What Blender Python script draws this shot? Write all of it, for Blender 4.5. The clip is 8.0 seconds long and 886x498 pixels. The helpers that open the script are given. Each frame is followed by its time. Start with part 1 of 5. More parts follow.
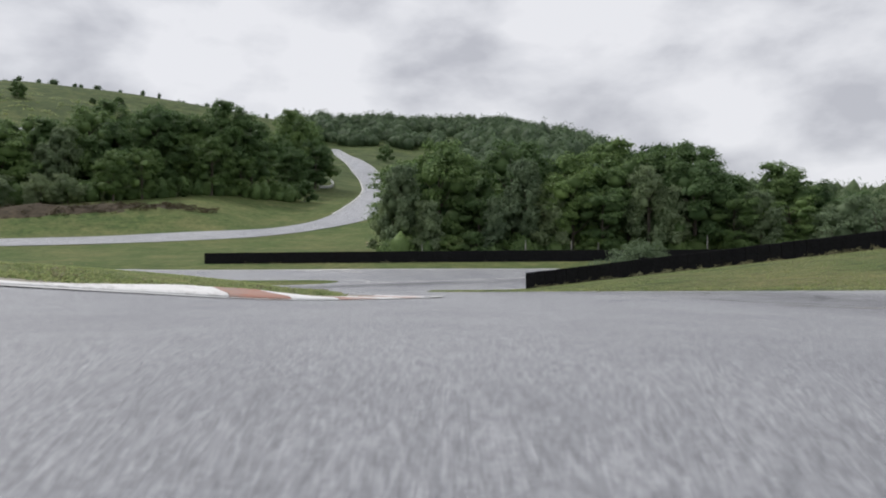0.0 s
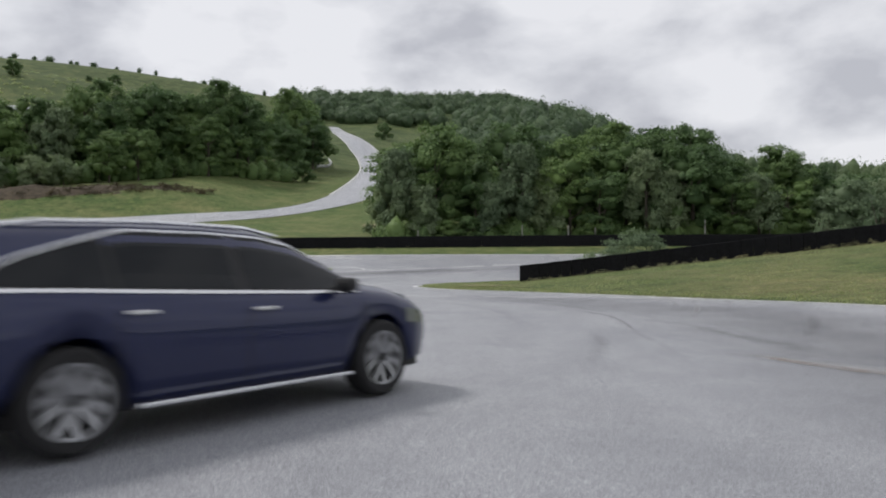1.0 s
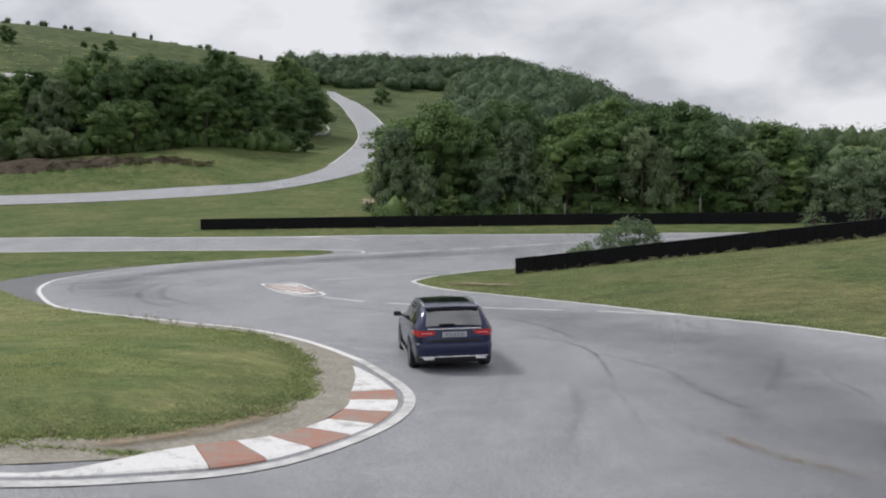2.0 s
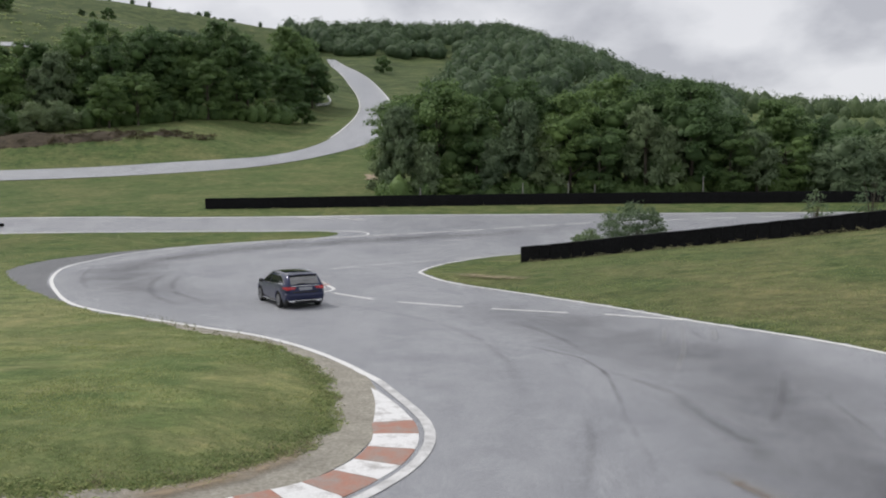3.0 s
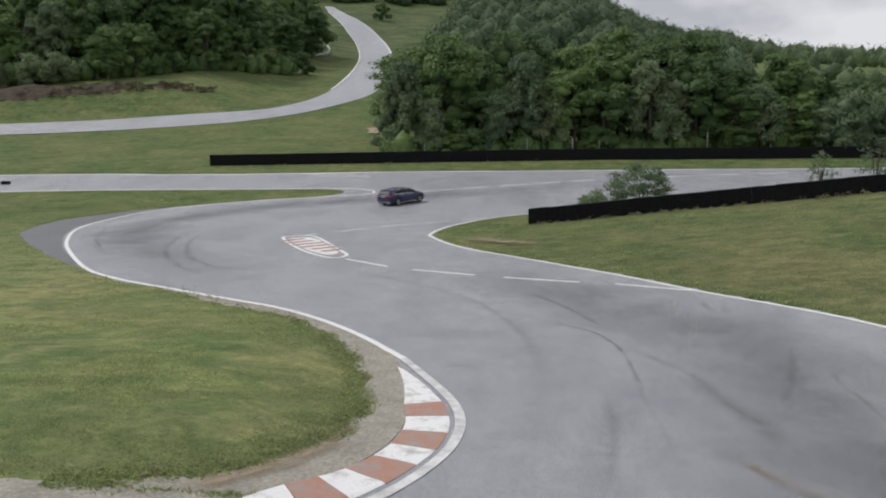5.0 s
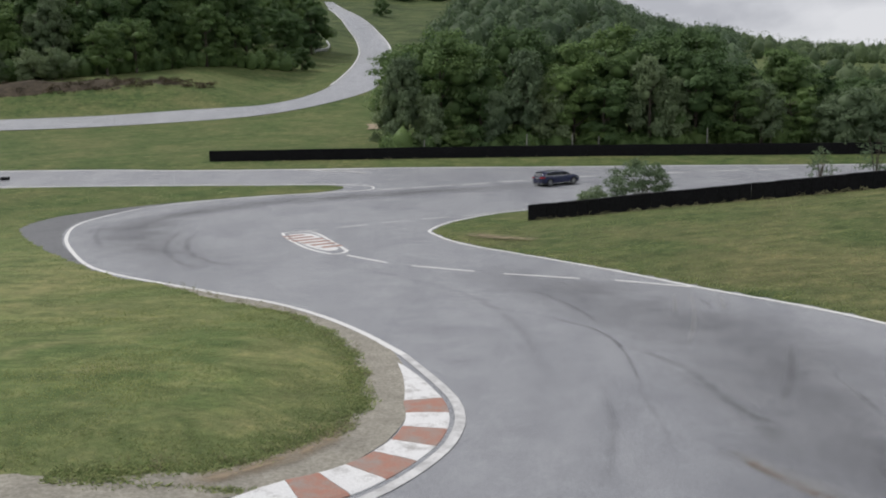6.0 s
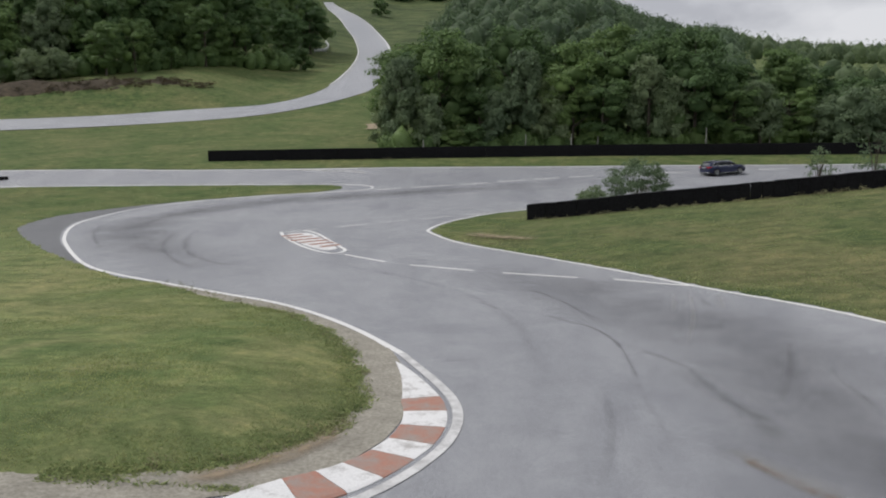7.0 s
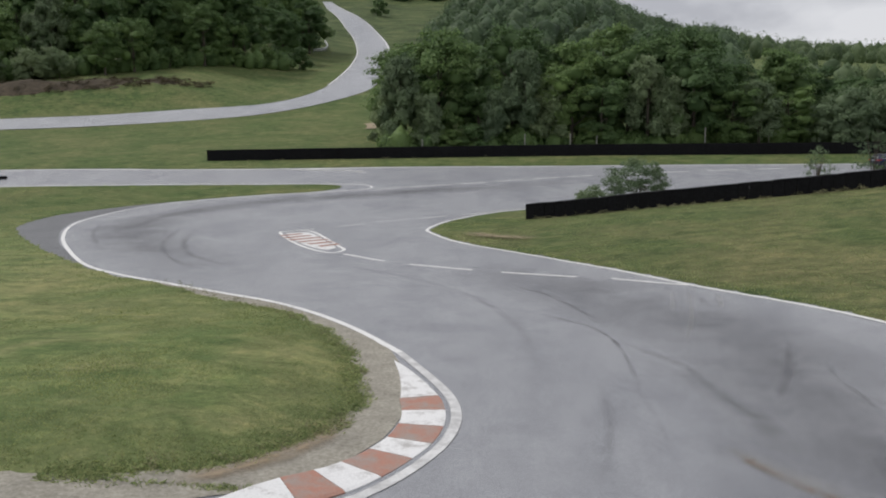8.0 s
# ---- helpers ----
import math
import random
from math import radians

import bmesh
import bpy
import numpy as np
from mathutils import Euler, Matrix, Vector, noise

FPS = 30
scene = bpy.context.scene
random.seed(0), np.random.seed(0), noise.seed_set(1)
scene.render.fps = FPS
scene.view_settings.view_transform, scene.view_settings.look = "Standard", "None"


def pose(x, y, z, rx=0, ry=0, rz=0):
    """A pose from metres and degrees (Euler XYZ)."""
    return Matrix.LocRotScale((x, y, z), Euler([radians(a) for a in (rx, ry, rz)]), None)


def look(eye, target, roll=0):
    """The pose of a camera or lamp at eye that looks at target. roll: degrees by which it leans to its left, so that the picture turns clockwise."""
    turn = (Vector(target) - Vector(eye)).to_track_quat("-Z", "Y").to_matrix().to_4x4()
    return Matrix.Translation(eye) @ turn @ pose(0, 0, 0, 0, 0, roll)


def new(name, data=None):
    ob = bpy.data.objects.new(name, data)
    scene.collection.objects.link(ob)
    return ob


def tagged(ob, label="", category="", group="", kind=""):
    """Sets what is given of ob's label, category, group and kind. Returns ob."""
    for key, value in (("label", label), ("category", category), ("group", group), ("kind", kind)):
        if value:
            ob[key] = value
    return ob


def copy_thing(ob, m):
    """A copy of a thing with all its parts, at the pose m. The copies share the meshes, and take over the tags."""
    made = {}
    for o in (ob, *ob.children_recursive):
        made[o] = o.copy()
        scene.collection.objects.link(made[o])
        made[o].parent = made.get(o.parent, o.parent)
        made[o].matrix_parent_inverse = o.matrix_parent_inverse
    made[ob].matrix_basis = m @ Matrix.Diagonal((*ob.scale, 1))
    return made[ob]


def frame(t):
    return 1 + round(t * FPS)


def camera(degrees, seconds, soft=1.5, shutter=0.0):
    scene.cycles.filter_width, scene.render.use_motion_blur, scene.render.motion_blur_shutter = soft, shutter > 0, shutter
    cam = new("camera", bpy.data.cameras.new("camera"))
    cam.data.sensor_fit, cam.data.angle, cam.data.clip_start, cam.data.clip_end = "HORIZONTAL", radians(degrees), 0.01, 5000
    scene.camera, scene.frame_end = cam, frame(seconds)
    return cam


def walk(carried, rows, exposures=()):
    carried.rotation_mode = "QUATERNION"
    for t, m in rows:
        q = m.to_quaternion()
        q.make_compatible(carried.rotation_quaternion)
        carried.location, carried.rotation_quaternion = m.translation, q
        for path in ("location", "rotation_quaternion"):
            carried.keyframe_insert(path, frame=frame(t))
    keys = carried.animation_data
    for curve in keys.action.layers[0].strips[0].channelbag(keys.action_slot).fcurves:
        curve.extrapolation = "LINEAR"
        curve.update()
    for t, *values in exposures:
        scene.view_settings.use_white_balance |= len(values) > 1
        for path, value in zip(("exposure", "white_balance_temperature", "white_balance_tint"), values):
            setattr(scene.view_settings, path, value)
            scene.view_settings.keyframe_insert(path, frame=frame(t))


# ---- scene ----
cam = camera(57.2, 8.0, soft=2.0, shutter=0.32)
PATH = [
    (0, (0.057, 1.500, 0.181), (-0.158, 21.475, 1.152), -0.63),
    (0.5, (0.152, 1.998, 0.557), (-0.057, 21.982, 1.317), -0.70),
    (1, (0.434, 2.015, 1.137), (0.229, 22.010, 1.540), -0.74),
    (1.5, (0.506, 1.733, 1.956), (0.305, 21.732, 1.972), -0.77),
    (1.7, (0.609, 1.298, 2.364), (0.399, 21.296, 2.173), -1.07),
    (2.8, (0.342, 0.166, 4.171), (0.158, 20.130, 2.975), -1.04),
    (3, (0.287, 0.280, 4.294), (0.047, 20.236, 2.993), -1.13),
    (3.5, (0.078, 0.031, 4.713), (-0.172, 19.962, 3.070), -1.18),
    (4, (-0.125, -0.092, 4.977), (-0.380, 19.807, 2.981), -1.17),
    (4.5, (-0.211, -0.216, 5.119), (-0.475, 19.645, 2.781), -1.24),
    (6, (-0.243, -0.286, 5.169), (-0.494, 19.536, 2.523), -1.24),
    (7, (-0.220, -0.234, 5.114), (-0.449, 19.590, 2.475), -1.21),
    (8, (-0.207, -0.238, 5.106), (-0.415, 19.585, 2.457), -1.20),
]
walk(cam, [(t, look(eye, target, roll)) for t, eye, target, roll in PATH],
     exposures=[(0, -0.08, 6400, 11), (1.5, -0.10, 6400, 11), (3.5, -0.16, 6400, 11), (4.5, -0.20, 6400, 11), (6, -0.25, 6400, 11), (8, -0.27, 6400, 11)])

# ---------- world, sun, exposure ----------
scene.view_settings.exposure = 0.0
world = bpy.data.worlds.new("overcast_sky")
scene.world = world
world.use_nodes = True
wn, wl = world.node_tree.nodes, world.node_tree.links
wn.clear()
SUN_ELEV, SUN_AZ = 54, 295
sky = wn.new("ShaderNodeTexSky")
sky.sky_type, sky.sun_disc = "NISHITA", False
sky.sun_elevation, sky.sun_rotation = radians(SUN_ELEV), radians(SUN_AZ)
sky_dim = wn.new("ShaderNodeMixRGB")
sky_dim.blend_type, sky_dim.inputs[0].default_value = "MULTIPLY", 1.0
sky_dim.inputs[2].default_value = (0.10, 0.10, 0.10, 1)
wl.new(sky.outputs[0], sky_dim.inputs[1])
wco = wn.new("ShaderNodeTexCoord")
wmap = wn.new("ShaderNodeMapping")
wmap.inputs["Scale"].default_value = (1, 1, 1.9)
wl.new(wco.outputs["Generated"], wmap.inputs[0])
c1 = wn.new("ShaderNodeTexNoise")
c1.inputs["Scale"].default_value, c1.inputs["Detail"].default_value, c1.inputs["Roughness"].default_value = 5.6, 8, 0.50
c1.inputs["Distortion"].default_value = 0.1
wl.new(wmap.outputs[0], c1.inputs["Vector"])
ramp = wn.new("ShaderNodeValToRGB")
ramp.color_ramp.elements[0].position, ramp.color_ramp.elements[0].color = 0.35, (0.56, 0.565, 0.60, 1)
ramp.color_ramp.elements[1].position, ramp.color_ramp.elements[1].color = 0.585, (0.90, 0.90, 0.915, 1)
mid = ramp.color_ramp.elements.new(0.47)
mid.color = (0.76, 0.765, 0.79, 1)
wl.new(c1.outputs[0], ramp.inputs[0])
cover = wn.new("ShaderNodeMixRGB")
cover.inputs[0].default_value = 0.93
wl.new(sky_dim.outputs[0], cover.inputs[1])
wl.new(ramp.outputs[0], cover.inputs[2])
bg = wn.new("ShaderNodeBackground")
bg.inputs[1].default_value = 1.0
wo = wn.new("ShaderNodeOutputWorld")
wl.new(cover.outputs[0], bg.inputs[0])
wl.new(bg.outputs[0], wo.inputs[0])
sun = new("sun", bpy.data.lights.new("sun", "SUN"))
sun.data.energy, sun.data.angle, sun.data.color = 2.2, radians(11), (1.0, 0.96, 0.9)
sun_az, sun_el = radians(SUN_AZ), radians(SUN_ELEV)
sun.matrix_world = look((60 * math.sin(sun_az), 60 * math.cos(sun_az), 60 * math.tan(sun_el)), (0, 0, 0))


# ---------- materials ----------
def material(name, rough=0.8, metal=0.0, spec=0.5):
    m = bpy.data.materials.new(name)
    m.use_nodes = True
    b = m.node_tree.nodes["Principled BSDF"]
    b.inputs["Roughness"].default_value, b.inputs["Metallic"].default_value = rough, metal
    b.inputs["Specular IOR Level"].default_value = spec
    return m, m.node_tree.nodes, m.node_tree.links, b


def place(n, l, scale=(1, 1, 1)):
    g, mp = n.new("ShaderNodeNewGeometry"), n.new("ShaderNodeMapping")
    mp.inputs["Scale"].default_value = scale
    l.new(g.outputs["Position"], mp.inputs[0])
    return mp.outputs[0]


def noise_tex(n, l, vec, scale, detail=4, rough=0.55, distortion=0.0):
    t = n.new("ShaderNodeTexNoise")
    t.inputs["Scale"].default_value, t.inputs["Detail"].default_value = scale, detail
    t.inputs["Roughness"].default_value, t.inputs["Distortion"].default_value = rough, distortion
    l.new(vec, t.inputs["Vector"])
    return t.outputs[0]


def band(n, l, fac, stops):
    r = n.new("ShaderNodeValToRGB")
    e = r.color_ramp.elements
    while len(e) < len(stops):
        e.new(0.5)
    for k, (p, c) in enumerate(stops):
        e[k].position, e[k].color = p, (*c, 1) if len(c) == 3 else c
    l.new(fac, r.inputs[0])
    return r.outputs[0]


def mix(n, l, fac, a, b, mode="MIX"):
    x = n.new("ShaderNodeMixRGB")
    x.blend_type = mode
    for k, v in enumerate((fac, a, b)):
        if isinstance(v, (int, float)):
            x.inputs[k].default_value = v
        elif isinstance(v, tuple):
            x.inputs[k].default_value = (*v, 1)
        else:
            l.new(v, x.inputs[k])
    return x.outputs[0]


def bump(n, l, b, height, strength, distance):
    u = n.new("ShaderNodeBump")
    u.inputs["Strength"].default_value, u.inputs["Distance"].default_value = strength, distance
    l.new(height, u.inputs["Height"])
    l.new(u.outputs[0], b.inputs["Normal"])


def make_asphalt(name, tone=1.0):
    m, n, l, b = material(name, 0.58, 0, 0.5)
    v = place(n, l)
    vor = n.new("ShaderNodeTexVoronoi")
    vor.inputs["Scale"].default_value = 180
    l.new(v, vor.inputs["Vector"])
    grain = n.new("ShaderNodeSeparateColor")
    l.new(vor.outputs["Color"], grain.inputs[0])
    g = band(n, l, grain.outputs[0], [(0.0, (0.085 * tone, 0.089 * tone, 0.099 * tone)), (0.55, (0.196 * tone, 0.202 * tone, 0.219 * tone)), (1.0, (0.385 * tone, 0.394 * tone, 0.416 * tone))])
    fine = noise_tex(n, l, v, 75, 5, 0.7)
    g = mix(n, l, 0.7, g, band(n, l, fine, [(0.3, (0.55, 0.55, 0.55)), (0.7, (1.4, 1.4, 1.4))]), "MULTIPLY")
    wide = noise_tex(n, l, place(n, l, (0.12, 0.05, 0.1)), 2.2, 5, 0.6, 0.6)
    g = mix(n, l, 0.8, g, band(n, l, wide, [(0.3, (0.74, 0.745, 0.77)), (0.52, (1.0, 1.0, 1.0)), (0.75, (1.14, 1.13, 1.12))]), "MULTIPLY")
    blot = noise_tex(n, l, v, 0.9, 6, 0.62, 0.4)
    g = mix(n, l, 0.55, g, band(n, l, blot, [(0.32, (0.8, 0.8, 0.81)), (0.6, (1.08, 1.08, 1.07))]), "MULTIPLY")
    l.new(g, b.inputs["Base Color"])
    h = mix(n, l, 0.5, vor.outputs["Distance"], fine)
    bump(n, l, b, h, 0.55, 0.006)
    return m


M_ASPHALT = make_asphalt("worn_asphalt", 1.32)
M_OLDROAD = make_asphalt("pale_asphalt", 1.6)
M_PATCHED = make_asphalt("dark_patched_asphalt", 0.62)


def make_ground():
    m, n, l, b = material("mown_grass_ground", 0.95, 0, 0.15)
    v = place(n, l)
    wide = noise_tex(n, l, v, 0.11, 6, 0.62, 0.6)
    mids = noise_tex(n, l, v, 0.45, 6, 0.65, 0.6)
    fine = noise_tex(n, l, v, 7.0, 7, 0.8)
    streak = noise_tex(n, l, place(n, l, (0.22, 1.6, 1)), 0.8, 4, 0.6, 0.8)
    c = band(n, l, mids, [(0.28, (0.070, 0.108, 0.042)), (0.5, (0.114, 0.150, 0.060)), (0.72, (0.190, 0.192, 0.096))])
    c = mix(n, l, band(n, l, wide, [(0.42, (0, 0, 0)), (0.66, (0.7, 0.7, 0.7))]), c, (0.22, 0.205, 0.105))
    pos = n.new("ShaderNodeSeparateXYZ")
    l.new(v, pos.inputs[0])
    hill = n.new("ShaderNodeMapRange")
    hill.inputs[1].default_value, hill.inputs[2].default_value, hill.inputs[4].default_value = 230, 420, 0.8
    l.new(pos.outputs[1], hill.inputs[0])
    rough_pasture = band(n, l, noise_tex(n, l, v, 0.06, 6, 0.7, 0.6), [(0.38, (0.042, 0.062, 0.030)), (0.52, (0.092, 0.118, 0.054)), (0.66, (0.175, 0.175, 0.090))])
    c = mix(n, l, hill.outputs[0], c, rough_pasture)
    east, north = n.new("ShaderNodeMapRange"), n.new("ShaderNodeMapRange")
    east.inputs[1].default_value, east.inputs[2].default_value = 50, 90
    north.inputs[1].default_value, north.inputs[2].default_value = 150, 200
    l.new(pos.outputs[0], east.inputs[0])
    l.new(pos.outputs[1], north.inputs[0])
    c = mix(n, l, mix(n, l, 1.0, east.outputs[0], north.outputs[0], "MULTIPLY"), c, (0.165, 0.190, 0.090))
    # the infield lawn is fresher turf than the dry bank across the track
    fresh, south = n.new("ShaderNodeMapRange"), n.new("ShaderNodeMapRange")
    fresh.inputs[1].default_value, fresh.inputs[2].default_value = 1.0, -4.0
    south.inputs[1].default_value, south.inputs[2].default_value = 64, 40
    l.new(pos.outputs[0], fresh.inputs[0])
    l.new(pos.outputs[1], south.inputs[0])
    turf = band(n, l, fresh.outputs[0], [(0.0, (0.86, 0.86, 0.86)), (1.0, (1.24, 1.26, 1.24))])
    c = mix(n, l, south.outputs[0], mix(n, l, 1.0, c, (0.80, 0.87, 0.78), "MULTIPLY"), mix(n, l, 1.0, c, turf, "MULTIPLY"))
    patch = noise_tex(n, l, place(n, l, (0.7, 1.1, 1)), 1.3, 8, 0.74, 0.8)
    c = mix(n, l, 0.45, c, band(n, l, streak, [(0.35, (0.60, 0.66, 0.6)), (0.65, (1.2, 1.16, 1.1))]), "MULTIPLY")
    c = mix(n, l, 0.8, c, band(n, l, patch, [(0.36, (0.50, 0.58, 0.48)), (0.5, (0.95, 0.97, 0.95)), (0.64, (1.50, 1.38, 1.34))]), "MULTIPLY")
    c = mix(n, l, 0.75, c, band(n, l, fine, [(0.3, (0.5, 0.52, 0.5)), (0.7, (1.42, 1.4, 1.35))]), "MULTIPLY")
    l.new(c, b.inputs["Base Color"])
    bump(n, l, b, fine, 0.8, 0.05)
    return m


M_GROUND = make_ground()


def speckled(name, dark, light, scale, rough=0.9, bumpy=0.01, spec=0.3, metal=0.0):
    m, n, l, b = material(name, rough, metal, spec)
    v = place(n, l)
    a = noise_tex(n, l, v, scale, 6, 0.68, 0.3)
    c = band(n, l, a, [(0.3, dark), (0.7, light)])
    w = noise_tex(n, l, v, scale * 0.13, 4, 0.6)
    c = mix(n, l, 0.6, c, band(n, l, w, [(0.3, (0.68, 0.68, 0.68)), (0.7, (1.2, 1.2, 1.2))]), "MULTIPLY")
    l.new(c, b.inputs["Base Color"])
    if bumpy:
        bump(n, l, b, a, 0.6, bumpy)
    return m


M_GRAVEL = speckled("dusty_gravel_shoulder", (0.20, 0.185, 0.15), (0.40, 0.38, 0.33), 14, 0.95, 0.02)
M_EARTH = speckled("bare_brown_earth", (0.026, 0.021, 0.014), (0.095, 0.074, 0.048), 0.9, 0.97, 0.15)
M_DIRT = speckled("pale_dry_soil", (0.22, 0.17, 0.11), (0.42, 0.35, 0.25), 3, 0.95, 0.03)
M_RUBBER = speckled("black_rubber_belt", (0.005, 0.005, 0.006), (0.014, 0.014, 0.016), 6, 0.85, 0.01, 0.15)
M_BARK = speckled("grey_brown_bark", (0.05, 0.042, 0.032), (0.17, 0.15, 0.12), 5, 0.95, 0.03)
M_POST = speckled("weathered_wood_post", (0.25, 0.24, 0.22), (0.45, 0.44, 0.41), 12, 0.9, 0.004)
M_ZINC = speckled("galvanised_steel", (0.42, 0.43, 0.44), (0.58, 0.59, 0.60), 4, 0.45, 0, 0.5, 0.6)


def worn_paint(name, colour, under, scale, lo, hi):
    m, n, l, b = material(name, 0.75, 0, 0.3)
    v = place(n, l)
    a = noise_tex(n, l, v, scale, 7, 0.72, 0.2)
    fine = noise_tex(n, l, v, 30, 4, 0.7)
    k = band(n, l, a, [(lo, (1, 1, 1)), (hi, (0, 0, 0))])
    c = mix(n, l, k, colour, under)
    c = mix(n, l, 0.5, c, band(n, l, fine, [(0.3, (0.75, 0.75, 0.75)), (0.7, (1.15, 1.15, 1.15))]), "MULTIPLY")
    l.new(c, b.inputs["Base Color"])
    bump(n, l, b, fine, 0.4, 0.004)
    return m


M_LINE = worn_paint("worn_white_line_paint", (0.74, 0.74, 0.73), (0.34, 0.34, 0.345), 2.2, 0.30, 0.42)
M_DULL = worn_paint("dull_scuffed_line_paint", (0.66, 0.66, 0.66), (0.44, 0.44, 0.44), 2.6, 0.38, 0.60)
M_DASH = worn_paint("faded_white_dash_paint", (0.74, 0.74, 0.73), (0.45, 0.45, 0.45), 2.6, 0.28, 0.40)
M_KWHITE = worn_paint("worn_white_kerb_paint", (0.74, 0.74, 0.74), (0.45, 0.44, 0.43), 3.0, 0.34, 0.50)
M_KRED = worn_paint("faded_red_kerb_paint", (0.40, 0.205, 0.155), (0.33, 0.27, 0.24), 3.4, 0.36, 0.60)


def stain(name, colour, scale, lo, hi, most, stretch=(1, 1, 1)):
    m, n, l, b = material(name, 0.8, 0, 0.3)
    b.inputs["Base Color"].default_value = (*colour, 1)
    a = noise_tex(n, l, place(n, l, stretch), scale, 5, 0.65, 0.3)
    k = band(n, l, a, [(lo, (0, 0, 0)), (hi, (most, most, most))])
    uv = n.new("ShaderNodeUVMap")
    sep = n.new("ShaderNodeSeparateXYZ")
    l.new(uv.outputs[0], sep.inputs[0])
    edge = band(n, l, sep.outputs[0], [(0.0, (0, 0, 0)), (0.5, (1, 1, 1)), (1.0, (0, 0, 0))])
    ends = band(n, l, sep.outputs[1], [(0.0, (0, 0, 0)), (0.2, (1, 1, 1)), (0.8, (1, 1, 1)), (1.0, (0, 0, 0))])
    k = mix(n, l, 1.0, mix(n, l, 1.0, k, edge, "MULTIPLY"), ends, "MULTIPLY")
    l.new(k, b.inputs["Alpha"])
    return m


M_SKID = stain("rubber_skid_marks", (0.05, 0.05, 0.055), 1.6, 0.30, 0.66, 0.20)
M_RUBBERED = stain("rubbered_racing_line", (0.075, 0.075, 0.085), 0.25, 0.20, 0.60, 0.36)
M_SOILMARK = stain("brown_soil_smear", (0.26, 0.19, 0.13), 2.5, 0.34, 0.66, 0.5)
M_SOILPATCH = stain("dry_soil_patch", (0.30, 0.235, 0.16), 2.2, 0.30, 0.55, 0.85)
M_WHITEMARK = stain("worn_white_wash", (0.66, 0.66, 0.65), 0.9, 0.32, 0.6, 0.75, (0.4, 1.2, 1))
M_PALEMARK = stain("pale_dust_smear", (0.46, 0.45, 0.43), 1.5, 0.3, 0.65, 0.3)


def make_leaf(name, dark, light, rough=0.6, vary=0.8, through_light=0.36):
    m, n, l, b = material(name, rough, 0, 0.25)
    g, oi = n.new("ShaderNodeNewGeometry"), n.new("ShaderNodeObjectInfo")
    c = band(n, l, g.outputs["Random Per Island"], [(0.0, dark), (0.75, light), (1.0, tuple(1.15 * q for q in light))])
    c = mix(n, l, vary, c, band(n, l, oi.outputs["Random"], [(0.0, (0.55, 0.62, 0.60)), (0.5, (1.0, 1.0, 0.94)), (1.0, (1.55, 1.42, 1.15))]), "MULTIPLY")
    w = noise_tex(n, l, place(n, l), 0.16, 3, 0.6)
    c = mix(n, l, 0.7, c, band(n, l, w, [(0.3, (0.75, 0.8, 0.8)), (0.7, (1.2, 1.15, 1.05))]), "MULTIPLY")
    l.new(c, b.inputs["Base Color"])
    tr = n.new("ShaderNodeBsdfTranslucent")
    l.new(c, tr.inputs[0])
    ms = n.new("ShaderNodeMixShader")
    ms.inputs[0].default_value = through_light
    l.new(b.outputs[0], ms.inputs[1])
    l.new(tr.outputs[0], ms.inputs[2])
    l.new(ms.outputs[0], n["Material Output"].inputs[0])
    return m


M_LEAF = make_leaf("oak_green_leaves", (0.080, 0.140, 0.058), (0.150, 0.236, 0.098))
M_LEAF_B = make_leaf("grey_green_birch_leaves", (0.150, 0.208, 0.122), (0.222, 0.290, 0.172))
M_LEAF_F = make_leaf("distant_wood_leaves", (0.074, 0.118, 0.066), (0.120, 0.178, 0.096), vary=0.0)
# hedgerow leaf colour is lightened to paint in the paleness of distance
M_LEAF_E = make_leaf("distance_paled_hedgerow_leaves", (0.094, 0.142, 0.072), (0.150, 0.208, 0.104), vary=0.0)
M_WEED = make_leaf("dry_weeds", (0.17, 0.17, 0.09), (0.30, 0.29, 0.17), vary=0.0)
M_BLADE = make_leaf("grass_blades", (0.24, 0.325, 0.135), (0.42, 0.46, 0.23), vary=0.0, through_light=0.5)
M_HEATH = make_leaf("brown_bracken", (0.040, 0.036, 0.020), (0.085, 0.068, 0.036), vary=0.0)


# ---------- helpers of this place ----------
def smooth(v, a, b):
    t = np.clip((np.asarray(v, float) - a) / (b - a), 0, 1)
    return t * t * (3 - 2 * t)


KNOT_Y = np.array([-3000, 0, 40, 58, 66, 77, 86, 95, 115, 135, 160, 190, 240, 320, 420, 520, 750, 950, 1400, 3000.0])
KNOT_Z = np.array([0, 0, 0, 0, 0.2, 0.9, 1.95, 3.3, 5.2, 7.3, 10.5, 15.5, 25, 38, 55, 75, 126, 186, 120, 60.0])


def cubic(xs, ys, q):
    d = np.diff(ys) / np.diff(xs)
    m = np.concatenate([[d[0]], np.where(d[:-1] * d[1:] > 0, 2 * d[:-1] * d[1:] / (d[:-1] + d[1:] + 1e-12), 0), [d[-1]]])
    q = np.clip(np.asarray(q, float), xs[0], xs[-1])
    k = np.clip(np.searchsorted(xs, q) - 1, 0, len(xs) - 2)
    h = xs[k + 1] - xs[k]
    t = (q - xs[k]) / h
    return ((1 + 2 * t) * (1 - t) ** 2 * ys[k] + t * (1 - t) ** 2 * h * m[k] + t * t * (3 - 2 * t) * ys[k + 1] + t * t * (t - 1) * h * m[k + 1])


